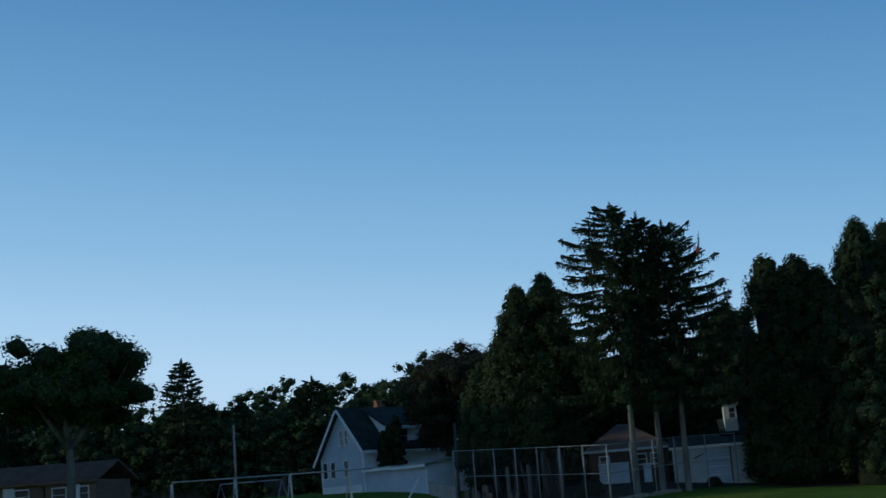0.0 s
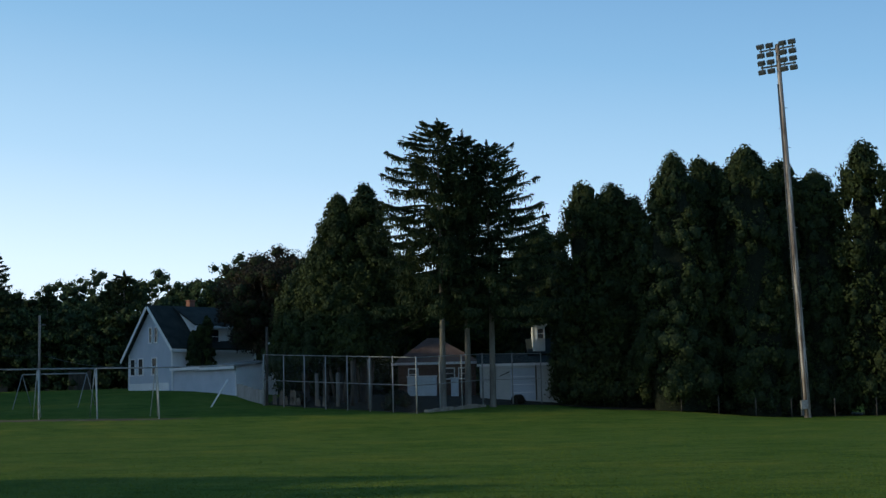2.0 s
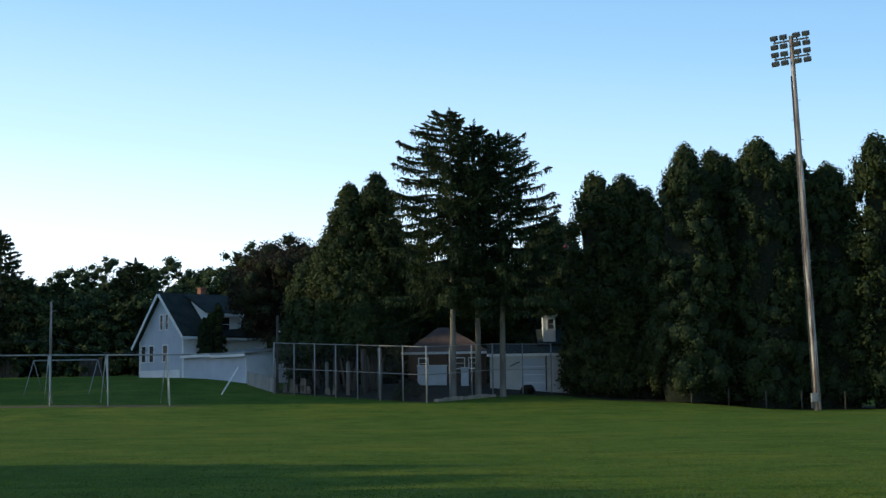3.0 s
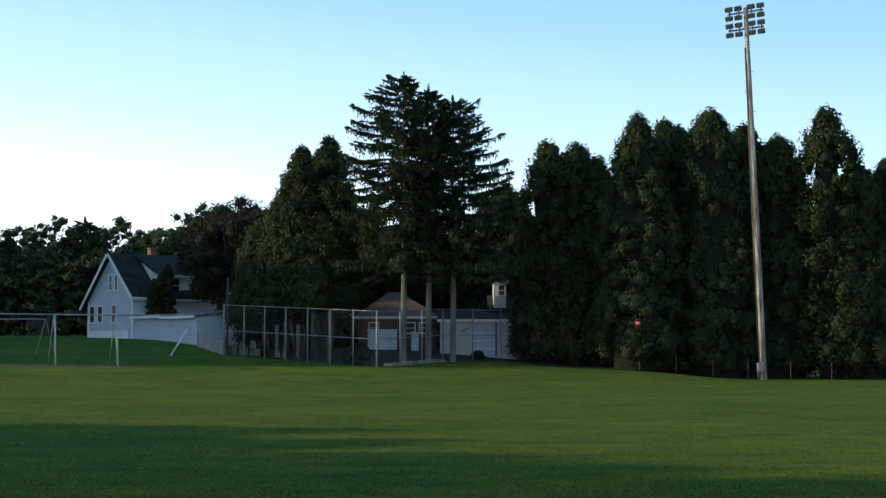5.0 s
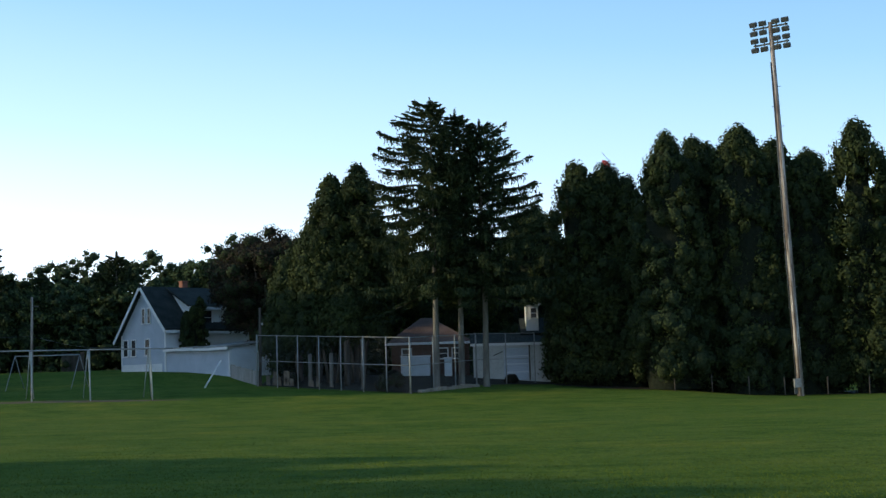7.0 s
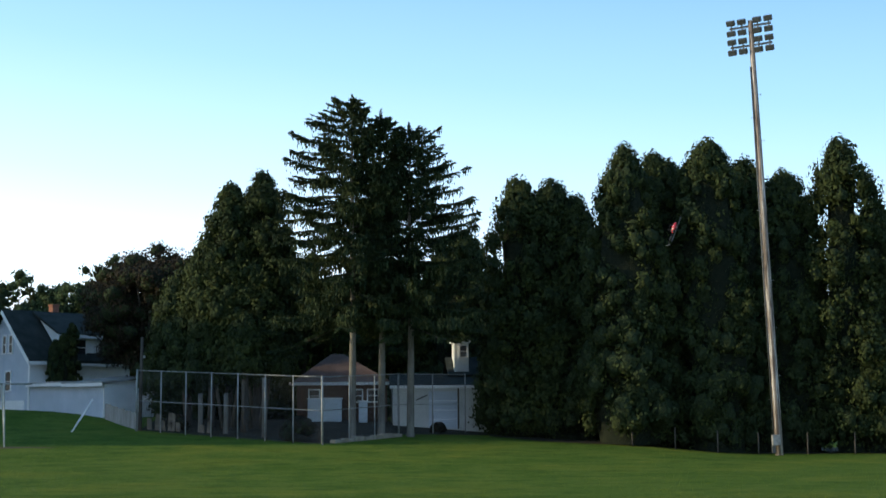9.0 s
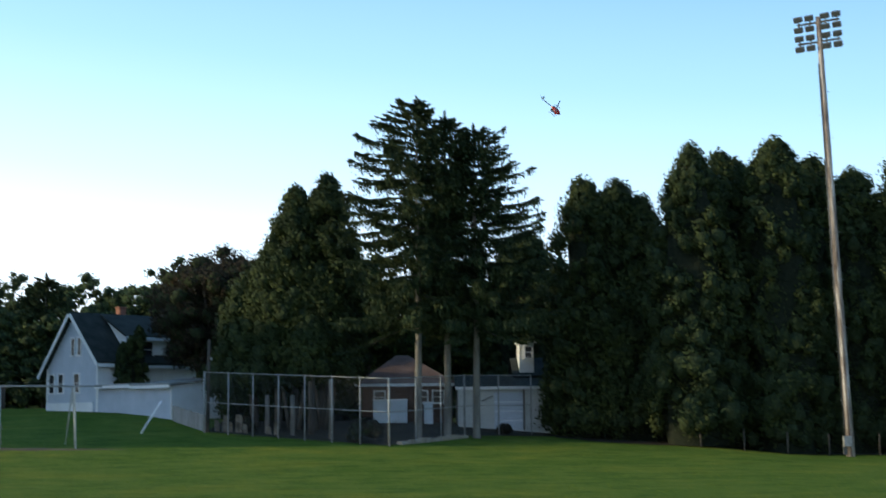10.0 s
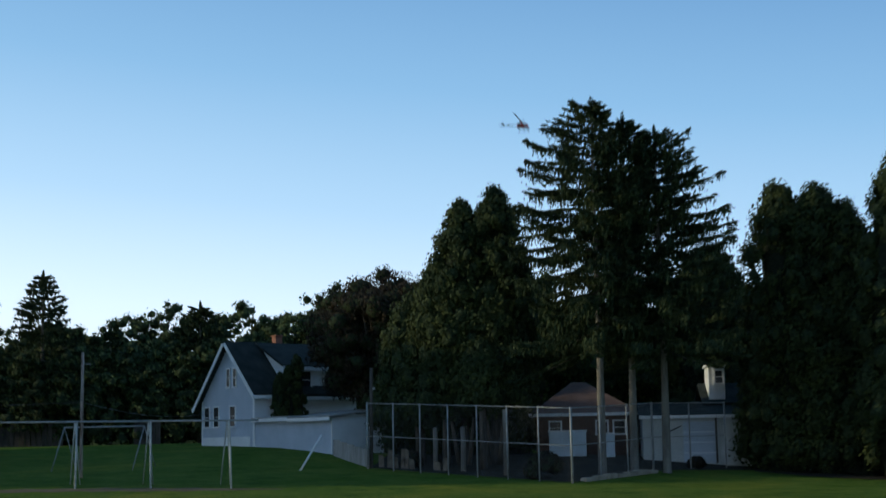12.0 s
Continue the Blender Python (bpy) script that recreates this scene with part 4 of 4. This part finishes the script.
def ranch_house(x, y, z, w, rz, label):
    t = thing("ranch_house", pose(x, y, z, 0, 0, rz), label, "house", "low brick houses")
    part("wall", boxed(0, w, 0, 6, -0.5, 2.3), TANBRICK, t, "tan brick wall")
    part("roof", slab(slab(bmesh.new(), (-0.6, 2.2), (3, 3.7), -0.5, w + 0.5, 0.14), (6.6, 2.2), (3, 3.7), -0.5, w + 0.5, 0.14), BROWNROOF, t, "dark brown shingle roof")
    part("fascia", boxed(-0.5, w + 0.5, -0.68, -0.62, 2.12, 2.34), TANBRICK, t)
    for q in (0.28, 0.72):
        window(t, pose(w * q, -0.01, 1.3), 1.1, 1.0)
    part("door", boxed(w * 0.48, w * 0.48 + 0.9, -0.05, -0.004, 0, 2.05), TRIM, t, "pale front door")
    return t


# ---- field equipment and poles ----
def swing_set():
    y = 87.0
    t = thing("swing_set", pose(0, 0, 0), "tall pale steel pipe swing frame on the grass", "swing set")
    xs = (-31.6, -27.4, -23.8, -20.0)
    pipe_between("top_bar", (xs[0], y, 4.15), (xs[2], y, 4.07), 0.05, GALV, t)
    pipe_between("top_bar", (xs[2], y, 4.07), (-18.6, y, 4.02), 0.05, GALV, t)
    for x in xs:
        pipe_between("leg", (x, y, 4.06), (x + 0.4, y - 1.2, gz(x + 0.4, y - 1.2) - 0.1), 0.05, PALEPIPE, t)
        for dx in (-0.75, -0.25):
            pipe_between("leg", (x - 0.1, y, 4.06), (x + dx, y + 1.3, gz(x + dx, y + 1.3) - 0.1), 0.034, PALEPIPE, t)
    # second, farther frame
    u = thing("swing_set", pose(0, 0, 0), "smaller steel pipe swing frame farther back", "swing set")
    yy = 97.0
    z1 = gz(-29, yy) + 2.3
    pipe_between("top_bar", (-31.7, yy, z1), (-27.2, yy, z1), 0.045, GALV, u)
    for x in (-31.7, -27.2):
        for dy in (-1.0, 1.0):
            pipe_between("leg", (x, yy, z1), (x + 0.35 * dy, yy + dy, gz(x, yy + dy) - 0.1), 0.03, GALV, u)
    # slanted post on the slope
    p = thing("leaning_post", pose(0, 0, 0), "slanted white timber post on the grassy slope", "post")
    pipe_between("post", (-18.45, 96.0, gz(-18.45, 96) - 0.15), (-17.25, 96.2, 3.35), 0.06, TRIM, p)
    # bare soil along the edge of the infield
    vs, fs = [], []
    n = 50
    for i in range(n + 1):
        x = -44 + 27 * i / n
        w = 1.3 * (1 - max(0, (i - 42) / 8) * 0.9) * (0.8 + 0.2 * math.sin(i * 1.7))
        for s in (-0.5, 0.5):
            yy = 85.2 + s * w * 1.6 + 0.02 * (x + 30)
            vs.append((x, yy, gz(x, yy) + 0.012))
    for i in range(n):
        fs.append((2 * i, 2 * i + 2, 2 * i + 3, 2 * i + 1))
    tagged(mesh_ob("infield_edge", vs, fs, DIRT), "strip of bare brown soil in the grass", "soil", kind="structure")


def poles():
    t = thing("utility_pole", pose(-28.95, 92.0, gz(-28.95, 92.0)), "slim grey utility pole by the playground", "utility pole")
    v, f = tube_np([(0, 0, -0.4), (0, 0, 6.4)], [0.1, 0.075], 8)
    mesh_ob("pole", v, f, TIMBER, t, "", True)
    part("bracket", boxed(-0.05, 0.42, -0.04, 0.04, 5.75, 5.83), DARKSTEEL, t)
    u = thing("utility_pole", pose(-14.75, 97.3, gz(-14.75, 97.3)), "dark slim timber pole at the fence corner", "utility pole")
    v, f = tube_np([(0, 0, -0.4), (0.05, 0, 5.4)], [0.11, 0.085], 8)
    mesh_ob("pole", v, f, DARKBARK, u, "", True)
    part("bracket", boxed(0.0, 0.25, -0.04, 0.04, 4.2, 4.35), GALV, u)
    w = thing("overhead_cable", pose(0, 0, 0), "thin black overhead cable at the edge of the woods", "cable")
    for a, b in (((-28.95, 92.0, 5.2), (-75, 99, 6.6)), ((-28.95, 92.0, 5.2), (-27.6, 117.0, 5.4))):
        n = 14
        pts = [(a[0] + (b[0] - a[0]) * i / n, a[1] + (b[1] - a[1]) * i / n, a[2] + (b[2] - a[2]) * i / n - 1.2 * math.sin(math.pi * i / n) * 0.5) for i in range(n + 1)]
        v, f = tube_np(pts, [0.014] * (n + 1), 5)
        mesh_ob("wire", v, f, BLACK, w, "", True)
    # timber posts inside the fenced yard
    for px, py, h in ((-7.25, 92.4, 3.3), (-9.6, 95.0, 2.3), (-11.2, 96.5, 2.2)):
        q = thing("timber_post", pose(px, py, gz(px, py)), "rough pale timber post inside the fenced yard", "post", "yard posts")
        v, f = tube_np([(0, 0, -0.3), (0.03, 0, h * 0.5), (0, 0.02, h)], [0.15, 0.13, 0.12], 8)
        mesh_ob("post", v, f, BARK, q, "", True)
    rng = np.random.default_rng(95)
    for px, py, r in ((-5.3, 90.6, 1.05), (-12.6, 97.4, 0.7), (2.6, 97.8, 0.5)):
        b = thing("bush", pose(px, py, gz(px, py)), "dark rounded bush behind the chain-link fence", "bush", "yard bushes")
        c = rng.normal(0, 1, (40, 3))
        c /= np.linalg.norm(c, axis=1, keepdims=True)
        c = c * r * 0.7
        c[:, 2] = np.abs(c[:, 2]) + r * 0.3
        crown_mesh(rng, c, np.full(40, r * 0.34), 70, 0.16, 0.1, 0.2, 1.0, MAPLE, b, 0.8)


# ---- model helicopter ----
def helicopter():
    t = thing("helicopter", pose(0, 78, 10), "small red model helicopter in flight", "helicopter")
    bm = bmesh.new()
    bmesh.ops.create_uvsphere(bm, u_segments=16, v_segments=10, radius=1)
    for v in bm.verts:
        x, y, z = v.co
        taper = 1 - 0.45 * max(0, -x) - 0.15 * max(0, x) ** 2
        v.co = Vector((x * 0.36 + 0.05, y * 0.125 * taper, z * 0.17 * taper + (0.03 if x < 0 else -0.02 * x)))
    part("canopy", bm, RED, t, "glossy red canopy", True)
    part("side_stripe", boxed(-0.1, 0.2, -0.118, 0.118, 0.0, 0.035, bevel=0.01), WHITE, t, "white side stripe")
    part("frame_block", boxed(-0.22, 0.1, -0.06, 0.06, -0.15, 0.16, bevel=0.02), BLACK, t)
    pipe_between("tail_boom", (-0.25, 0, 0.04), (-1.0, 0, 0.06), 0.024, BLACK, t, "dark tail boom")
    part("tail_fin", boxed(-1.04, -0.95, -0.008, 0.008, -0.10, 0.13, m=pose(0, 0, 0, 0, 8, 0)), BLACK, t, "small dark tail fin")
    part("stabiliser", boxed(-0.70, -0.65, -0.09, 0.09, 0.045, 0.055), BLACK, t)
    pipe_between("mast", (0, 0, 0.12), (0, 0, 0.27), 0.014, BLACK, t)
    for s in (-0.13, 0.13):
        pipe_between("skid", (-0.22, s, -0.27), (0.26, s, -0.27), 0.012, BLACK, t)
        for xx in (-0.12, 0.14):
            pipe_between("skid_strut", (xx, s * 0.4, -0.12), (xx, s, -0.27), 0.01, BLACK, t)
    r = part("main_rotor", box(boxed(-0.07, 0.07, -0.03, 0.03, -0.02, 0.03, bevel=0.01), -0.02, 0.02, -0.2, 0.2, -0.006, 0.006), BLACK, t, "dark rotor head")
    for a in (0, 180):
        part("blade", boxed(0.07, 0.8, -0.034, 0.034, -0.004, 0.004, m=pose(0, 0, 0, 5, 0, a)), BLADE, r, "long grey rotor blade")
    tr = part("tail_rotor", boxed(-0.02, 0.02, -0.012, 0.012, -0.02, 0.02), BLACK, t)
    for a in (0, 180):
        part("blade", boxed(0.02, 0.15, -0.004, 0.004, -0.015, 0.015, m=pose(0, 0, 0, 0, a, 0)), BLADE, tr)
    for o in t.children_recursive:
        o.data.transform(Matrix.Scale(0.80, 4))
    return t, r, tr


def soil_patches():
    """Dark litter under the trees, laid just over the grass; the row's strip stands in for shade."""
    for name, x0, x1, edge, far in (("yard_soil", -14.8, 5.6, lambda x: 97.2 - 0.82 * (x + 14.8) if x < -3.9 else (88.4 + 1.6 * (x + 3.9) if x < 0.3 else 95.1 + 0.5 * (x - 0.3)), 106.0), ("row_shade_soil", 5.6, 33.0, lambda x: 96.6 - 4.4 * min(1, (x - 5.6) / 5) + 0.3 * math.sin(x * 1.3), 104.0)):
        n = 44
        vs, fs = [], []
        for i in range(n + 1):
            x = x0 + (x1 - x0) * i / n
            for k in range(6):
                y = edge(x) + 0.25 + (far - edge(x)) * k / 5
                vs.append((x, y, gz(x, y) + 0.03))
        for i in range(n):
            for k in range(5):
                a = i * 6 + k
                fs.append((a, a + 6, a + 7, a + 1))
        tagged(mesh_ob(name, vs, fs, SOIL), "dark bare soil and leaf litter; along the arborvitae row it stands in for shade", "soil", kind="structure")


soil_patches()
light_pole()
fences()
white_house()
garages()
ranch_house(-48.3, 104.5, 3.1, 4.3, -4, "low tan brick house with a brown roof")
ranch_house(-55.4, 105.5, 3.2, 6.4, 2, "low brick house with lit pale windows beside an oak")
swing_set()
poles()
plant_trees()
plant_far()
plant_shade()
copter, main_rotor, tail_rotor = helicopter()


# ---- red pickup on the road behind the field ----
def pickup():
    t = thing("pickup_truck", pose(-38, 113, 3), "dark red pickup truck driving along the road behind the playground", "car")
    bm = prism(bmesh.new(), [(-2.1, 0.42), (2.1, 0.42), (2.12, 0.85), (1.95, 1.02), (0.75, 1.06), (-2.1, 1.06)], -0.85, 0.85, pose(0, 0, 0, 0, 0, -90))
    part("body", bm, CARPAINT, t, "dark glossy red body")
    part("cab", prism(bmesh.new(), [(-0.75, 1.06), (0.85, 1.06), (0.35, 1.58), (-0.6, 1.58)], -0.75, 0.75, pose(0, 0, 0, 0, 0, -90)), CARPAINT, t)
    part("side_window", prism(bmesh.new(), [(-0.62, 1.1), (0.66, 1.1), (0.28, 1.5), (-0.52, 1.5)], -0.765, 0.765, pose(0, 0, 0, 0, 0, -90)), GLASS, t, "dark side window")
    part("bumper", boxed(-2.2, -2.08, -0.8, 0.8, 0.42, 0.62, bevel=0.02), GALV, t)
    part("headlight", boxed(2.1, 2.14, -0.8, -0.5, 0.68, 0.84), LENS, t)
    part("tail_light", boxed(-2.13, -2.1, -0.84, -0.68, 0.7, 0.98), CARPAINT, t)
    wheels = []
    for wx in (-1.3, 1.32):
        for wy in (-0.78, 0.78):
            w = part("wheel", bmesh.new(), BLACK, t)
            v, f = tube_np([(0, -0.11, 0), (0, 0.11, 0)], [0.36, 0.36], 18)
            mesh_ob("tyre", v, f, BLACK, w)
            for k in range(5):
                part("spoke", boxed(-0.03, 0.03, -0.125 if wy < 0 else 0.1, -0.1 if wy < 0 else 0.125, 0.02, 0.25, m=pose(0, 0, 0, 0, 72 * k, 0)), GALV, w)
            w.location = (wx, wy, 0.36)
            wheels.append((w, wx, wy))
    return t, wheels


truck, truck_wheels = pickup()


# ---- dark board fence at the edge of the woods ----
def edge_fence():
    t = thing("wood_fence", pose(0, 0, 0), "dark weathered upright board fence before the woods", "fence")
    for k in range(70):
        px = -64 + 0.42 * k
        if 28 < k < 31 or 51 < k < 65:
            continue
        py = 125.6 + 0.1 * math.sin(k * 0.4)
        part("board", boxed(-0.19, 0.19, -0.015, 0.015, -0.1, 1.65 + 0.05 * ((k * 7) % 4), m=pose(px, py, gz(px, py))), DARKBARK, t)


edge_fence()


# ---- grass blades ----
def blades():
    rng = np.random.default_rng(99)
    n = 150000
    u = rng.uniform(0, 1, n)
    y = 1 / (1 / 13.0 - u * (1 / 13.0 - 1 / 110.0))
    x = y * rng.uniform(-0.56, 0.42, n)
    z = ground_z(x, y)
    a = rng.uniform(0, 6.283, n)
    h = rng.uniform(0.012, 0.035, n)
    w = 0.005 + 0.0003 * y
    lean = rng.normal(0, 0.5, (n, 2)) * h[:, None]
    p = np.stack([x, y, z - 0.005], 1)
    d = np.stack([np.cos(a) * w, np.sin(a) * w, 0 * w], 1)
    tip = p + np.stack([lean[:, 0], lean[:, 1], h], 1)
    v = np.stack([p - d, p + d, tip], 1).reshape(-1, 3)
    tagged(mesh_ob("grass", v, np.arange(3 * n).reshape(-1, 3), BLADEGRASS), "short mown grass blades", "grass", kind="stuff")


blades()

# seconds, x, y, z, nose direction, direction of the rotor's axis
FLIGHT = [
    (0, 2.64, 80.00, 14.65, (-0.1, 0.1, -1), (0.2, -1, 0)),
    (0.2, 4.03, 80.00, 16.50, (-0.05, 0, -1), (0.2, -1, 0)),
    (0.3, 3.86, 80.00, 17.02, (-0.1, 0, -1), (0.1, -1, 0)),
    (0.5, 3.65, 80.00, 16.23, (-0.45, 0, -0.9), (-0.3, -0.9, 0.2)),
    (0.6, 3.92, 80.00, 15.40, (-0.75, 0, -0.65), (-0.2, -0.8, 0.4)),
    (0.7, 4.16, 80.00, 14.45, (-0.95, 0, -0.3), (-0.1, -0.6, 0.75)),
    (0.8, 4.59, 80.00, 13.45, (-1, 0, 0.05), (0, -0.45, 0.9)),
    (0.9, 4.53, 80.00, 12.57, (-0.9, -0.4, 0.1), (0, -0.3, 0.95)),
    (1, 4.52, 80.00, 12.08, (-0.8, -0.6, 0.1), (0, -0.2, 1)),
    (1.25, 5.20, 88.00, 10.60, (-0.2, 0.95, 0.1), (0, -0.2, 1)),
    (1.6, 5.30, 99.50, 12.20, (0, 1, 0.1), (0, 0, 1)),
    (2, 8.50, 103.50, 9.50, (0.9, 0.4, -0.1), (0, 0, 1)),
    (2.6, 9.50, 104.00, 8.50, (-0.5, -0.5, 0), (0, 0, 1)),
    (3.1, 5.30, 100.00, 12.20, (-0.5, -0.85, 0), (0, 0, 1)),
    (3.5, 5.60, 89.00, 10.50, (0.3, -0.95, -0.1), (0, 0, 1)),
    (3.9, 9.50, 82.00, 5.60, (0.5, -0.85, 0), (0, 0, 1)),
    (4.4, 11.93, 80.00, 4.17, (0.35, -0.93, 0), (0.05, 0, 1)),
    (4.6, 12.06, 80.00, 3.53, (0.35, -0.93, 0), (0.05, 0, 1)),
    (4.8, 11.64, 80.00, 3.31, (0.35, -0.93, 0), (0.05, 0, 1)),
    (5, 11.22, 80.00, 3.38, (0.4, -0.9, 0), (0, 0.1, 1)),
    (5.2, 10.52, 80.00, 3.87, (0.45, -0.85, -0.1), (-0.1, -0.1, 1)),
    (5.4, 10.01, 80.00, 4.56, (0.55, -0.8, -0.2), (-0.3, -0.3, 0.9)),
    (5.5, 9.85, 80.00, 4.91, (0.6, -0.7, -0.25), (-0.3, -0.4, 0.85)),
    (5.8, 8.96, 80.00, 7.25, (0.75, -0.6, -0.25), (-0.2, -0.6, 0.75)),
    (6, 8.24, 80.00, 8.82, (0.6, -0.7, 0.1), (-0.3, -0.6, 0.7)),
    (6.2, 7.78, 80.00, 10.07, (0.2, -0.9, 0.3), (-0.2, -0.3, 0.9)),
    (6.4, 7.53, 80.00, 11.10, (-0.5, -0.8, 0.2), (0.1, -0.6, 0.8)),
    (6.5, 7.36, 80.00, 11.66, (-0.75, -0.6, 0.15), (0.1, -0.6, 0.75)),
    (6.7, 7.39, 80.00, 12.56, (-0.85, -0.4, 0.4), (0.2, -0.6, 0.75)),
    (7.5, 9.64, 80.00, 15.19, (-0.6, 0, 0.8), (0.5, -0.6, 0.5)),
    (8.3, 11.80, 80.00, 16.12, (-0.4, 0, 0.92), (0.4, -0.85, 0.2)),
    (8.5, 12.68, 80.00, 15.53, (-0.42, 0, 0.9), (0.4, -0.85, 0.2)),
    (8.7, 13.19, 80.00, 14.06, (-0.1, 0, 1), (0.4, -0.9, 0.1)),
    (9, 12.94, 80.00, 11.04, (0.35, -0.1, 0.93), (0.4, -0.9, -0.1)),
    (9.15, 12.11, 80.00, 10.38, (0.8, -0.3, 0.5), (0.2, -0.8, 0.3)),
    (9.3, 10.99, 80.00, 9.97, (0.85, -0.4, -0.25), (0.3, -0.6, 0.6)),
    (9.5, 9.62, 80.00, 11.08, (0.62, -0.15, -0.75), (0.6, -0.5, 0.6)),
    (9.8, 5.46, 80.00, 15.39, (0.7, 0, -0.68), (0.5, -0.55, 0.5)),
    (10, 4.17, 80.00, 16.77, (0.75, 0, -0.62), (0.5, -0.6, 0.5)),
    (10.2, 3.59, 80.00, 16.53, (0.85, 0, -0.5), (0.4, -0.65, 0.6)),
    (10.3, 2.97, 80.00, 16.22, (0.9, 0, -0.4), (0.3, -0.7, 0.65)),
    (10.4, 2.09, 80.00, 16.38, (0.92, 0, -0.35), (0.25, -0.75, 0.6)),
    (10.5, 1.14, 80.00, 16.85, (0.95, 0.05, -0.25), (0.2, -0.75, 0.6)),
    (10.6, 0.57, 80.00, 17.18, (0.97, 0.05, -0.18), (0.15, -0.75, 0.6)),
    (10.8, -0.85, 80.00, 18.03, (1, 0.05, -0.08), (0.1, -0.75, 0.6)),
    (11, -1.98, 80.00, 18.27, (0.98, 0.05, -0.12), (0.1, -0.75, 0.6)),
    (11.2, -2.72, 80.00, 18.10, (1, 0.05, -0.03), (0.05, -0.75, 0.6)),
    (11.4, -3.05, 80.00, 17.86, (1, 0.05, -0.02), (0.05, -0.75, 0.6)),
    (11.6, -3.76, 80.00, 16.35, (1, 0.05, -0.03), (0.05, -0.8, 0.55)),
    (11.8, -4.62, 80.00, 15.18, (1, 0.05, -0.03), (0.05, -0.8, 0.55)),
    (12, -5.64, 80.00, 16.09, (1, 0.05, 0), (0.05, -0.8, 0.5)),
]


def flown(x, y, z, nose, up):
    n = Vector(nose).normalized()
    s = Vector(up).cross(n).normalized()
    u = n.cross(s)
    return Matrix(((n.x, s.x, u.x, x), (n.y, s.y, u.y, y), (n.z, s.z, u.z, z), (0, 0, 0, 1)))


DRIVE = [(k, -43.9 - 6.0 * (k - 11), 123.2, 180) for k in range(0, 13)]


def driven(x, y, heading):
    """Along the road behind the houses."""
    return pose(x, y, gz(x, y) + 0.02, 0, 0, heading)


def motions():
    walk(copter, [(t, flown(x, y, z, n, u)) for t, x, y, z, n, u in FLIGHT])
    walk(truck, [(t, driven(x, y, a)) for t, x, y, a in DRIVE])
    for w, wx, wy in truck_wheels:
        walk(w, [(k / 10, pose(wx, wy, 0.36, 0, 78 * k, 0)) for k in range(121)])
    walk(main_rotor, [(k / 10, pose(0, 0, 0.232, 0, 0, 82 * k)) for k in range(121)])
    walk(tail_rotor, [(k / 10, pose(-0.86, 0.034, 0.052, 0, 85 * k, 0)) for k in range(121)])


motions()
